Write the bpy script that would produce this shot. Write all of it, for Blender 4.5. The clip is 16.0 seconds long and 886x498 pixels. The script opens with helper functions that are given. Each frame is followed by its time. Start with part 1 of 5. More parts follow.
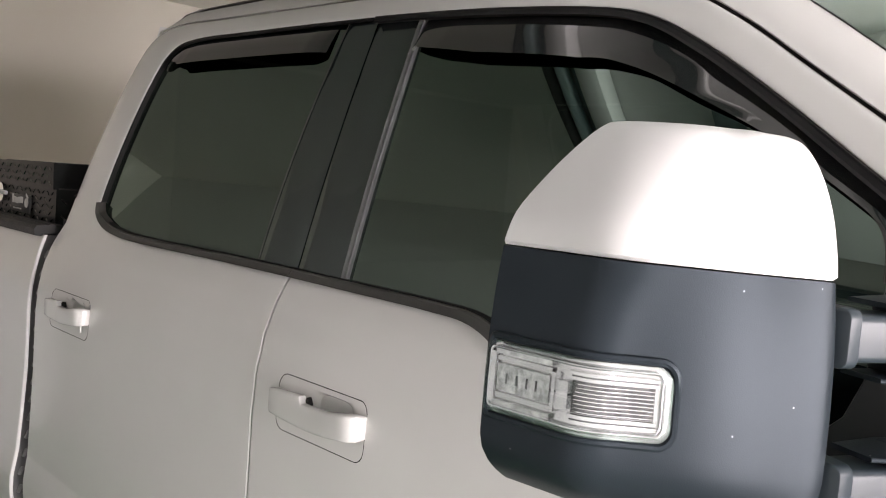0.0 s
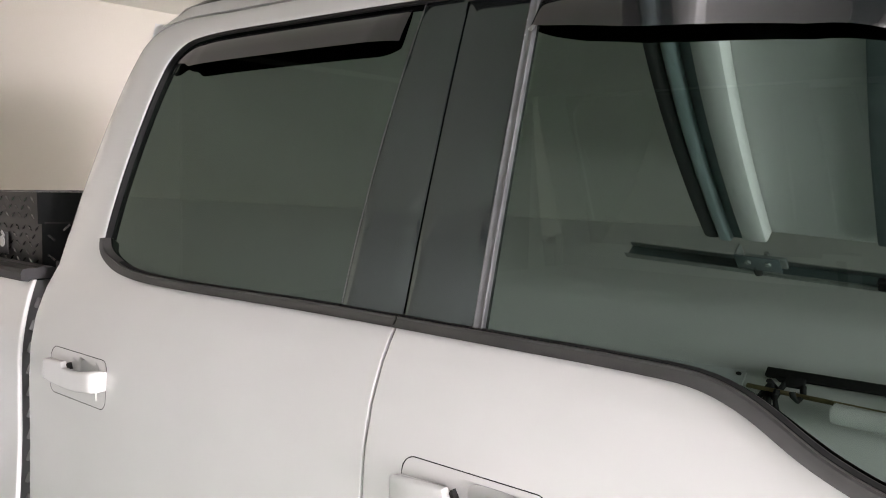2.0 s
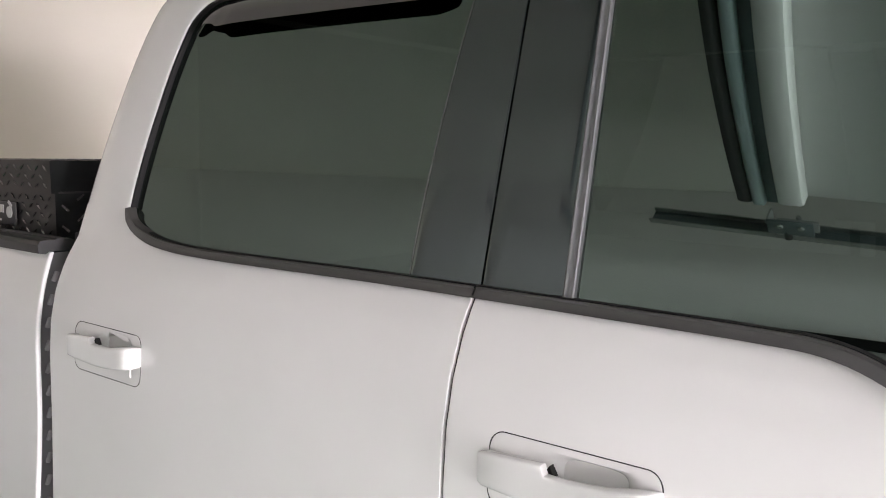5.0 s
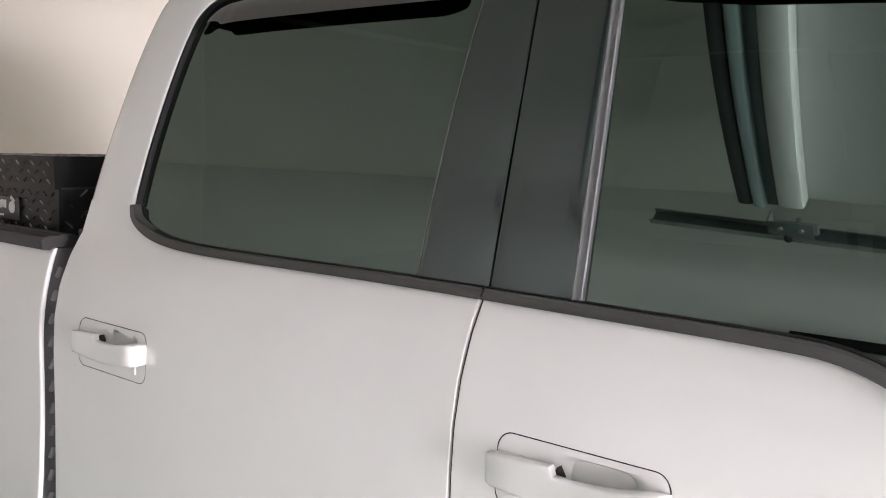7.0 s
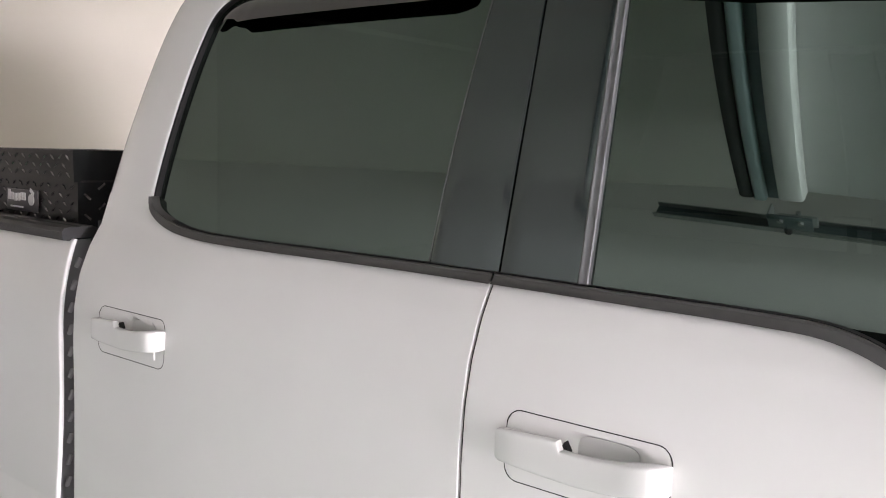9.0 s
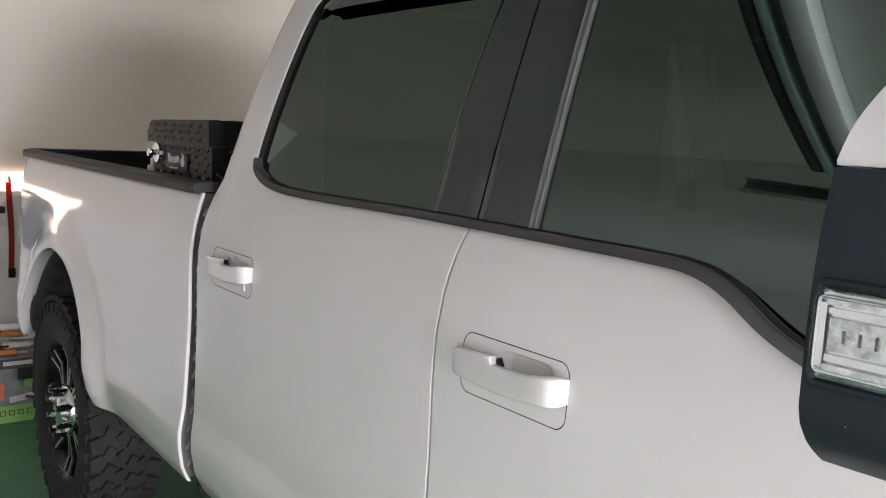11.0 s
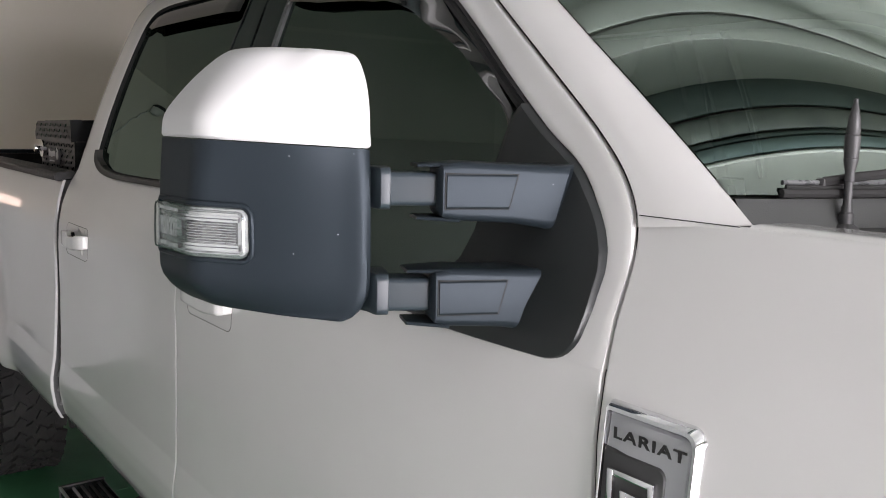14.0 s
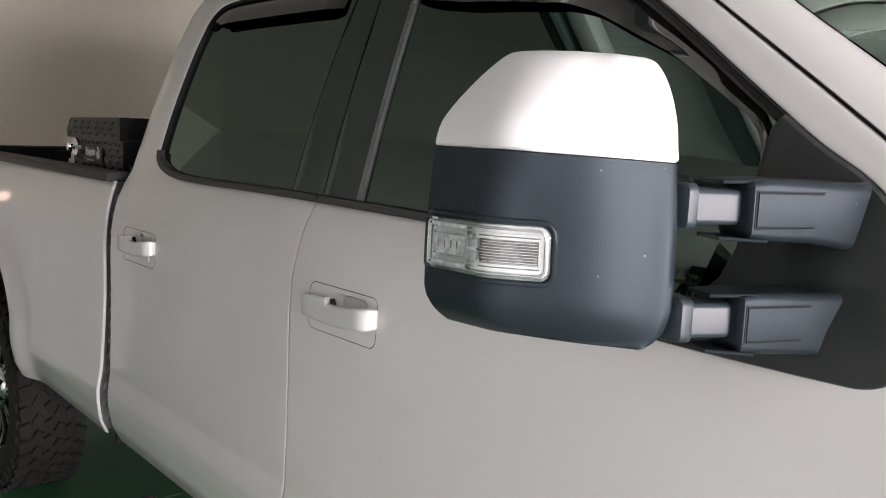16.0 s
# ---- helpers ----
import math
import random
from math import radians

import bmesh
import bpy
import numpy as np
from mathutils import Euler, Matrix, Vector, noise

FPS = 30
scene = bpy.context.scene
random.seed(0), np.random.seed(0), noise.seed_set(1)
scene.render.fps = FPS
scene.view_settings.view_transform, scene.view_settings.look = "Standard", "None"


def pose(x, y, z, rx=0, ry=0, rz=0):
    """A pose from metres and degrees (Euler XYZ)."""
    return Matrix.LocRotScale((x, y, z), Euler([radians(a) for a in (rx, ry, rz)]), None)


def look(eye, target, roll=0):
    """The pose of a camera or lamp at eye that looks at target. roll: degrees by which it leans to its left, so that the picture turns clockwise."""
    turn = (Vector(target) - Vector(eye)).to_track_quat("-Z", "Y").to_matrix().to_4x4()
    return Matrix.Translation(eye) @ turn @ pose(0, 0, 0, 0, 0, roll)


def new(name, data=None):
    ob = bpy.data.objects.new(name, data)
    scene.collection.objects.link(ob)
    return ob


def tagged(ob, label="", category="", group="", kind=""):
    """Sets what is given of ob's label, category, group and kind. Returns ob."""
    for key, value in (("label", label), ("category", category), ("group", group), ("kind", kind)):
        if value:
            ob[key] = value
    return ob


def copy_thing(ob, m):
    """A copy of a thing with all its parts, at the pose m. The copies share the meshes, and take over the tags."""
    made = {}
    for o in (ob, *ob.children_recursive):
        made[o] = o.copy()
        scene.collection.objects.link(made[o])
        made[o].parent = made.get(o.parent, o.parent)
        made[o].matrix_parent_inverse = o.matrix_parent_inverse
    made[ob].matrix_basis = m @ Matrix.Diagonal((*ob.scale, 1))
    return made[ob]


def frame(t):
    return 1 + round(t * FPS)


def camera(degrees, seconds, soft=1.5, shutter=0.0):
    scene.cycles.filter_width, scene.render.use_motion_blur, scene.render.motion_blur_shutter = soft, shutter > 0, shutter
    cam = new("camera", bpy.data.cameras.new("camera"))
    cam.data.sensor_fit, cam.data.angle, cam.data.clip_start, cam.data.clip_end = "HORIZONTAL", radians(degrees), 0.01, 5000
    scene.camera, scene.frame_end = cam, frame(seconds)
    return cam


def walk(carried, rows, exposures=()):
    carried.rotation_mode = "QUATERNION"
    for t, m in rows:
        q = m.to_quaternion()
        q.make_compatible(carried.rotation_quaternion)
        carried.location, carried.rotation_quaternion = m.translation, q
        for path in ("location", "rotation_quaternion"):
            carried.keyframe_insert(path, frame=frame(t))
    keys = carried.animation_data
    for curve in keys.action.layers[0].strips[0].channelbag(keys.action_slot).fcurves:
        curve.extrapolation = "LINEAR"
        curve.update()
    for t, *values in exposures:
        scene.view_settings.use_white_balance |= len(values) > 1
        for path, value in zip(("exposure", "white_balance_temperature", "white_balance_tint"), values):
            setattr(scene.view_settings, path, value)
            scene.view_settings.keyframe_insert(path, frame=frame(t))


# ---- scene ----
cam = camera(54.5, 16.0, soft=1.0)
EXPOSURES = [(0.0, 0.13, 9500, 41), (1.2, 0.1, 9500, 41), (1.5, 0.0, 9500, 41), (2.0, 1.03, 9050, 42), (2.6, 0.93, 8950, 43), (8.5, 0.92, 8850, 43), (9.5, 0.8, 8850, 43), (9.7, 0.78, 8850, 43), (11.8, 0.08, 8850, 40), (12.3, -0.03, 8850, 40), (13.0, -0.16, 8850, 40), (14.0, -0.37, 8850, 39), (14.6, -0.35, 8950, 39), (16.0, -0.18, 9150, 40)]
PATH = [
    (0, (1.044, -1.774, 1.552), (-0.365, -0.363, 1.397), 4.4),
    (0.5, (1.022, -1.794, 1.558), (-0.266, -0.271, 1.411), 4.5),
    (0.8, (0.999, -1.788, 1.561), (-0.259, -0.24, 1.423), 3.7),
    (1, (0.958, -1.794, 1.562), (-0.301, -0.246, 1.419), 2.9),
    (1.5, (0.81, -1.795, 1.539), (-0.46, -0.257, 1.4), 2.9),
    (1.8, (0.695, -1.763, 1.559), (-0.606, -0.25, 1.419), 1.6),
    (2, (0.632, -1.737, 1.565), (-0.682, -0.237, 1.409), 1.2),
    (2.3, (0.56, -1.733, 1.561), (-0.763, -0.242, 1.407), 1.1),
    (2.5, (0.535, -1.756, 1.559), (-0.797, -0.273, 1.397), 0.7),
    (3, (0.507, -1.786, 1.564), (-0.826, -0.305, 1.387), 0.0),
    (3.5, (0.508, -1.789, 1.548), (-0.825, -0.31, 1.364), 0.2),
    (4, (0.506, -1.79, 1.547), (-0.776, -0.2685, 1.348), 0.4),
    (4.2, (0.503, -1.79, 1.549), (-0.762, -0.255, 1.344), 0.4),
    (6.3, (0.471, -1.808, 1.565), (-0.762, -0.253, 1.318), 1.2),
    (6.5, (0.473, -1.809, 1.573), (-0.757, -0.253, 1.319), 1.1),
    (7, (0.476, -1.812, 1.564), (-0.754, -0.253, 1.328), 1.5),
    (7.5, (0.479, -1.821, 1.57), (-0.754, -0.267, 1.316), 1.2),
    (8, (0.484, -1.834, 1.57), (-0.744, -0.276, 1.321), 1.2),
    (8.5, (0.493, -1.838, 1.568), (-0.737, -0.281, 1.323), 1.3),
    (9, (0.498, -1.859, 1.549), (-0.737, -0.303, 1.318), 1.7),
    (9.5, (0.51, -1.846, 1.559), (-0.718, -0.287, 1.313), 1.2),
    (9.7, (0.511, -1.854, 1.558), (-0.734, -0.313, 1.287), 0.8),
    (11.8, (1.203, -1.705, 1.5), (-0.476, -0.645, 1.258), 4.1),
    (12, (1.263, -1.698, 1.508), (-0.381, -0.589, 1.247), 4.4),
    (12.3, (1.353, -1.701, 1.519), (-0.296, -0.6, 1.258), 4.0),
    (12.5, (1.4, -1.719, 1.525), (-0.252, -0.625, 1.253), 3.1),
    (13, (1.507, -1.746, 1.511), (-0.13, -0.636, 1.216), 1.5),
    (13.5, (1.587, -1.654, 1.518), (-0.01, -0.485, 1.231), 1.9),
    (13.8, (1.61, -1.621, 1.531), (0.031, -0.428, 1.24), 1.3),
    (14, (1.597, -1.623, 1.525), (0.022, -0.423, 1.247), 1.3),
    (14.2, (1.568, -1.655, 1.526), (0.002, -0.442, 1.247), 1.0),
    (14.5, (1.484, -1.725, 1.528), (-0.069, -0.495, 1.257), 1.2),
    (15, (1.384, -1.82, 1.526), (-0.122, -0.532, 1.261), 1.7),
    (15.5, (1.338, -1.821, 1.513), (-0.166, -0.531, 1.242), 2.0),
    (16, (1.304, -1.863, 1.524), (-0.191, -0.563, 1.252), 2.3),
]
walk(cam, [(t, look(eye, target, roll)) for t, eye, target, roll in PATH], EXPOSURES)


# ---------------------------------------------------------------- light
world = bpy.data.worlds.new("sky")
scene.world = world
world.use_nodes = True
wn = world.node_tree
sky = wn.nodes.new("ShaderNodeTexSky")
sky.sky_type = "NISHITA"
sky.sun_disc = False
sky.sun_elevation = radians(33)
sky.sun_rotation = radians(-38)
wn.nodes["Background"].inputs["Strength"].default_value = 0.12
wn.links.new(sky.outputs["Color"], wn.nodes["Background"].inputs["Color"])

sun = new("sun", bpy.data.lights.new("sun", "SUN"))
sun.data.energy, sun.data.angle, sun.data.color = 5.0, radians(0.6), (1.0, 0.95, 0.88)
sun.matrix_world = look((0, 0, 0), (0.52, -0.66, -0.54))

DOOR_X, DOOR_HALF, DOOR_H = 3.35, 1.85, 2.12
day = new("door_daylight", bpy.data.lights.new("door_daylight", "AREA"))
day.data.shape, day.data.size, day.data.size_y = "RECTANGLE", 3.65, 2.0
day.data.spread = radians(94)
day.data.energy, day.data.color = 256.0, (0.61, 0.835, 1.0)
day.matrix_world = look((DOOR_X + 0.1, 0, 1.05), (0, 0, 1.05))


# ---------------------------------------------------------------- materials
def mat(name):
    m = bpy.data.materials.new(name)
    m.use_nodes = True
    return m, m.node_tree.nodes, m.node_tree.links, m.node_tree.nodes["Principled BSDF"]


def noise_node(nodes, links, scale, detail=4.0, rough=0.55):
    tc = nodes.new("ShaderNodeTexCoord")
    n = nodes.new("ShaderNodeTexNoise")
    n.inputs["Scale"].default_value, n.inputs["Detail"].default_value = scale, detail
    n.inputs["Roughness"].default_value = rough
    links.new(tc.outputs["Object"], n.inputs["Vector"])
    return n


def simple(name, a, b, scale=3.0, rough=(0.4, 0.5), metal=0.0, coat=0.0, bump=0.0, bump_scale=200.0, spec=0.5, coat_rough=0.03, fine=0.0):
    """Two tones mixed by noise, a roughness range, and a fine relief."""
    m, nodes, links, p = mat(name)
    n = noise_node(nodes, links, scale)
    ramp = nodes.new("ShaderNodeValToRGB")
    ramp.color_ramp.elements[0].position, ramp.color_ramp.elements[1].position = 0.35, 0.68
    ramp.color_ramp.elements[0].color, ramp.color_ramp.elements[1].color = (*a, 1), (*b, 1)
    links.new(n.outputs["Fac"], ramp.inputs["Fac"])
    colour = ramp.outputs["Color"]
    if fine:
        g = noise_node(nodes, links, bump_scale, 3.0)
        mix = nodes.new("ShaderNodeMix")
        mix.data_type, mix.blend_type = "RGBA", "MULTIPLY"
        mix.inputs["Factor"].default_value = fine
        links.new(colour, mix.inputs[6])
        links.new(g.outputs["Fac"], mix.inputs[7])
        colour = mix.outputs[2]
    links.new(colour, p.inputs["Base Color"])
    mr = nodes.new("ShaderNodeMapRange")
    mr.inputs["To Min"].default_value, mr.inputs["To Max"].default_value = rough
    links.new(n.outputs["Fac"], mr.inputs["Value"])
    links.new(mr.outputs["Result"], p.inputs["Roughness"])
    p.inputs["Metallic"].default_value = metal
    p.inputs["Coat Weight"].default_value = coat
    p.inputs["Coat Roughness"].default_value = coat_rough
    p.inputs["Specular IOR Level"].default_value = spec
    if bump:
        n2 = noise_node(nodes, links, bump_scale, 3.0)
        bn = nodes.new("ShaderNodeBump")
        bn.inputs["Strength"].default_value, bn.inputs["Distance"].default_value = bump, 0.002
        links.new(n2.outputs["Fac"], bn.inputs["Height"])
        links.new(bn.outputs["Normal"], p.inputs["Normal"])
    return m


def glass(name, tint, ior=1.5, rough=0.0, sheen=(0.74, 0.93, 0.86), film=0.0, rise=1.0):
    """A pane: tinted see-through with a mirror gloss by the angle, over the even gloss of a film."""
    m = bpy.data.materials.new(name)
    m.use_nodes = True
    nodes, links = m.node_tree.nodes, m.node_tree.links
    nodes.remove(nodes["Principled BSDF"])
    tr, gl = nodes.new("ShaderNodeBsdfTransparent"), nodes.new("ShaderNodeBsdfGlossy")
    fr, mx = nodes.new("ShaderNodeFresnel"), nodes.new("ShaderNodeMixShader")
    tr.inputs["Color"].default_value = (*tint, 1)
    gl.inputs["Roughness"].default_value = rough
    gl.inputs["Color"].default_value = (*sheen, 1)
    fr.inputs["IOR"].default_value = ior
    gain = nodes.new("ShaderNodeMath")
    gain.operation = "MULTIPLY_ADD"
    gain.inputs[1].default_value, gain.inputs[2].default_value = rise, film
    links.new(fr.outputs["Fac"], gain.inputs[0])
    links.new(gain.outputs[0], mx.inputs["Fac"])
    links.new(tr.outputs["BSDF"], mx.inputs[1])
    links.new(gl.outputs["BSDF"], mx.inputs[2])
    links.new(mx.outputs["Shader"], nodes["Material Output"].inputs["Surface"])
    return m


def gloss_panel(name, base, sheen, rough, film, rise):
    """Dark moulded panel: a matt base under a gloss that grows with the angle, faintly smeared."""
    m = glass(name, base, 1.5, rough, sheen, film, rise)
    nodes, links = m.node_tree.nodes, m.node_tree.links
    df = nodes.new("ShaderNodeBsdfDiffuse")
    df.inputs["Color"].default_value = (*base, 1)
    mx = [n for n in nodes if n.type == "MIX_SHADER"][0]
    links.new(df.outputs["BSDF"], mx.inputs[1])
    nz = noise_node(nodes, links, 14.0)
    mr = nodes.new("ShaderNodeMapRange")
    mr.inputs["To Min"].default_value, mr.inputs["To Max"].default_value = rough * 0.8, rough * 1.25
    links.new(nz.outputs["Fac"], mr.inputs["Value"])
    gl = [n for n in nodes if n.type == "BSDF_GLOSSY"][0]
    links.new(mr.outputs["Result"], gl.inputs["Roughness"])
    return m


PAINT = simple("white_car_paint", (0.66, 0.65, 0.635), (0.70, 0.69, 0.675), 2.0, (0.30, 0.36), coat=1.0, bump=0.006, bump_scale=260.0, coat_rough=0.015, spec=0.15)
# body white dulled and darkened in colour, to offset strong door light on the cap
CAPPAINT = simple("dimmed_satin_cap_paint", (0.54, 0.54, 0.535), (0.58, 0.58, 0.575), 3.0, (0.42, 0.52), coat=0.15, bump=0.02, bump_scale=400.0, coat_rough=0.35, spec=0.25)
# flange set far darker than the body white, clips one step paler
FLANGE = simple("grey_flange", (0.11, 0.11, 0.11), (0.15, 0.15, 0.15), 9.0, (0.4, 0.5))
CLIP = simple("dull_grey_clip", (0.21, 0.21, 0.21), (0.27, 0.27, 0.27), 9.0, (0.4, 0.5))
# black plastic; the sky's blue gloss is put into base and specular tint
PLASTIC = simple("grained_black_plastic_sky_tint", (0.0118, 0.0175, 0.0215), (0.0150, 0.0212, 0.0256), 5.0, (0.34, 0.42), bump=0.06, bump_scale=900.0, spec=0.18)
PLASTIC.node_tree.nodes["Principled BSDF"].inputs["Specular Tint"].default_value = (0.74, 0.89, 1.0, 1)
# same plastic for the sail, in neutral tones without the sky tint
SAILPLASTIC = simple("black_plastic_neutral_tone", (0.0150, 0.0180, 0.0185), (0.0195, 0.0225, 0.0232), 6.0, (0.30, 0.40), bump=0.05, bump_scale=900.0, spec=0.34)
# black rubber, darkened further: the window channel's shade is in the colour
SURROUND = simple("black_window_rubber", (0.009, 0.009, 0.010), (0.013, 0.013, 0.014), 6.0, (0.55, 0.65), spec=0.25)
# belt moulding black, a step paler than TRIM
BELTTRIM = simple("greyed_black_moulding", (0.050, 0.049, 0.048), (0.062, 0.060, 0.058), 9.0, (0.45, 0.55), bump=0.1, bump_scale=700.0)
TRIM = simple("satin_black_trim", (0.030, 0.031, 0.032), (0.040, 0.040, 0.041), 6.0, (0.42, 0.52), bump=0.1, bump_scale=700.0)
GLOSS = gloss_panel("gloss_black_pillar", (0.014, 0.015, 0.016), (0.62, 0.79, 0.76), 0.12, 0.113, 0.20)
# a few pale dust specks on the grained plastic
pn, pl = PLASTIC.node_tree.nodes, PLASTIC.node_tree.links
pb = pn["Principled BSDF"]
vor = pn.new("ShaderNodeTexVoronoi")
vor.inputs["Scale"].default_value = 36.0
tcn = pn.new("ShaderNodeTexCoord")
pl.new(tcn.outputs["Object"], vor.inputs["Vector"])
lt = pn.new("ShaderNodeMath")
lt.operation = "LESS_THAN"
lt.inputs[1].default_value = 0.027
pl.new(vor.outputs["Distance"], lt.inputs[0])
mxs = pn.new("ShaderNodeMix")
mxs.data_type = "RGBA"
mxs.inputs[7].default_value = (0.30, 0.31, 0.33, 1)
pl.new(lt.outputs[0], mxs.inputs["Factor"])
pl.new(pb.inputs["Base Color"].links[0].from_socket, mxs.inputs[6])
pl.new(mxs.outputs[2], pb.inputs["Base Color"])
VISOR = simple("smoked_acrylic", (0.012, 0.012, 0.013), (0.016, 0.016, 0.016), 4.0, (0.04, 0.07), spec=1.0)
RUNCH = simple("grey_run_channel", (0.13, 0.135, 0.14), (0.18, 0.185, 0.19), 20.0, (0.2, 0.32), metal=0.4)
TINT = glass("tinted_glass", (0.022, 0.027, 0.023), 1.5, sheen=(0.68, 0.92, 0.82), film=0.140, rise=0.25)
CLEAR = glass("windscreen_glass", (0.30, 0.37, 0.32), 2.9, sheen=(0.82, 1.0, 0.90))
LENS = glass("clear_lens", (0.92, 0.93, 0.93), 1.45, 0.02)
CHROME = simple("chrome", (0.80, 0.80, 0.81), (0.86, 0.86, 0.87), 8.0, (0.04, 0.09), metal=1.0)
LAMPGREY = simple("grey_lamp_insert", (0.10, 0.105, 0.11), (0.15, 0.155, 0.16), 40.0, (0.2, 0.35), metal=0.3)
SILVER = simple("satin_silver", (0.34, 0.35, 0.36), (0.40, 0.41, 0.42), 12.0, (0.35, 0.45), metal=0.4)
REFLECTOR = simple("lamp_reflector", (0.74, 0.75, 0.76), (0.86, 0.87, 0.88), 30.0, (0.12, 0.30), metal=0.9)
# pale and dark flecks paint the lens's sparkle, over a real gloss and relief
SPARKLE = simple("sparkle_flecked_insert", (0.42, 0.44, 0.44), (0.86, 0.87, 0.87), 150.0, (0.05, 0.25), metal=0.35, bump=0.6, bump_scale=260.0)
STEEL = simple("galvanised_steel", (0.34, 0.38, 0.38), (0.46, 0.50, 0.49), 14.0, (0.32, 0.5), metal=0.7)
RUBBER = simple("tyre_rubber", (0.010, 0.010, 0.010), (0.019, 0.018, 0.017), 9.0, (0.75, 0.9), bump=0.3, bump_scale=160.0)
RIM = simple("black_wheel_metal", (0.012, 0.012, 0.012), (0.02, 0.02, 0.02), 10.0, (0.2, 0.35), metal=0.3)
MILLED = simple("milled_edge", (0.60, 0.60, 0.60), (0.70, 0.70, 0.70), 20.0, (0.25, 0.4), metal=0.9)
# mirror plastic made paler; light caught by the arm tubes is in the colour
ARMTUBE = simple("lightened_arm_plastic", (0.020, 0.031, 0.038), (0.026, 0.038, 0.045), 5.0, (0.30, 0.38), bump=0.03, bump_scale=900.0, spec=0.3)
ARCHLINER = simple("grey_arch_liner", (0.07, 0.07, 0.072), (0.13, 0.13, 0.13), 18.0, (0.6, 0.8), bump=0.2, bump_scale=120.0)
DARK = simple("dark_void", (0.008, 0.008, 0.008), (0.013, 0.013, 0.013), 5.0, (0.7, 0.9))
CABIN = simple("dark_cabin_trim", (0.02, 0.02, 0.02), (0.03, 0.03, 0.03), 8.0, (0.6, 0.8), bump=0.2, bump_scale=300.0)
LINER = simple("black_bed_liner", (0.010, 0.010, 0.011), (0.018, 0.018, 0.018), 30.0, (0.7, 0.85), bump=0.5, bump_scale=250.0, spec=0.2)
TOOLBOX = simple("black_tread_plate", (0.006, 0.007, 0.007), (0.010, 0.011, 0.011), 18.0, (0.25, 0.36), spec=0.13)
# lozenges paler than the black plate; its gloss glints are put into the colour
TREAD = simple("glint_tread_lozenge", (0.14, 0.14, 0.14), (0.30, 0.30, 0.30), 90.0, (0.14, 0.24), metal=0.9)
COWL = simple("matte_grey_cowl_plastic", (0.036, 0.040, 0.038), (0.048, 0.052, 0.050), 9.0, (0.55, 0.7), bump=0.15, bump_scale=500.0)
SEAL = simple("grey_rubber_seal", (0.030, 0.032, 0.032), (0.042, 0.044, 0.044), 8.0, (0.6, 0.7))
TEAL = simple("blue_grey_steel", (0.24, 0.36, 0.37), (0.31, 0.43, 0.44), 14.0, (0.3, 0.45), metal=0.15)
# darker steel tone, standing for shade in the groove and beside the strut
STEELDARK = simple("shaded_steel", (0.10, 0.145, 0.15), (0.14, 0.19, 0.195), 14.0, (0.35, 0.5), metal=0.3)
# dark tone for the shaded sides of the struts
STRUTDARK = simple("strut_shade_tone", (0.050, 0.078, 0.076), (0.070, 0.100, 0.098), 14.0, (0.4, 0.55))
CAPRAIL = simple("matte_black_rail", (0.014, 0.014, 0.015), (0.020, 0.020, 0.021), 25.0, (0.5, 0.62), bump=0.3, bump_scale=600.0)
LETTER = simple("pale_lettering", (0.45, 0.45, 0.44), (0.55, 0.55, 0.54), 20.0, (0.5, 0.6))
INK = simple("black_lettering", (0.01, 0.01, 0.01), (0.015, 0.015, 0.015), 20.0, (0.4, 0.5))
WALL = simple("beige_wall_paint", (0.695, 0.65, 0.58), (0.725, 0.68, 0.61), 1.2, (0.6, 0.75), bump=0.25, bump_scale=90.0)
WALLN = simple("pale_grey_wall_paint", (0.71, 0.715, 0.705), (0.75, 0.755, 0.745), 1.2, (0.6, 0.75), bump=0.25, bump_scale=90.0)
BOARD = simple("pale_grey_board", (0.52, 0.55, 0.56), (0.58, 0.61, 0.62), 2.0, (0.45, 0.6))
WALLW = simple("white_wall_panel", (0.76, 0.77, 0.77), (0.81, 0.82, 0.82), 1.5, (0.35, 0.5), bump=0.1, bump_scale=60.0)
CEIL = simple("ceiling_paint", (0.80, 0.78, 0.74), (0.84, 0.82, 0.78), 1.3, (0.7, 0.85), bump=0.35, bump_scale=70.0)
DOORW = simple("white_door_enamel", (0.66, 0.67, 0.66), (0.72, 0.73, 0.72), 2.5, (0.3, 0.4), bump=0.06, bump_scale=120.0)
GREEN = simple("green_floor_coating", (0.018, 0.190, 0.088), (0.034, 0.255, 0.125), 3.5, (0.38, 0.55), bump=0.9, bump_scale=9.0, fine=0.25)
CONCRETE = simple("driveway_concrete", (0.34, 0.33, 0.31), (0.44, 0.43, 0.40), 1.5, (0.8, 0.9), bump=0.4, bump_scale=60.0)
BLUE = simple("blue_hose_rubber", (0.010, 0.062, 0.135), (0.016, 0.085, 0.175), 12.0, (0.3, 0.42))
RED = simple("red_strap", (0.42, 0.03, 0.02), (0.52, 0.05, 0.03), 20.0, (0.5, 0.65), bump=0.3, bump_scale=400.0)
BRASS = simple("dull_brass", (0.30, 0.22, 0.11), (0.38, 0.29, 0.16), 20.0, (0.35, 0.5), metal=0.8)
NAVY = simple("navy_carton", (0.030, 0.045, 0.075), (0.040, 0.058, 0.090), 6.0, (0.5, 0.65))
GREENBOX = simple("green_carton_print", (0.10, 0.30, 0.06), (0.13, 0.36, 0.08), 6.0, (0.45, 0.6))
GREYBOX = simple("grey_carton_print", (0.09, 0.10, 0.11), (0.20, 0.21, 0.21), 14.0, (0.45, 0.6))
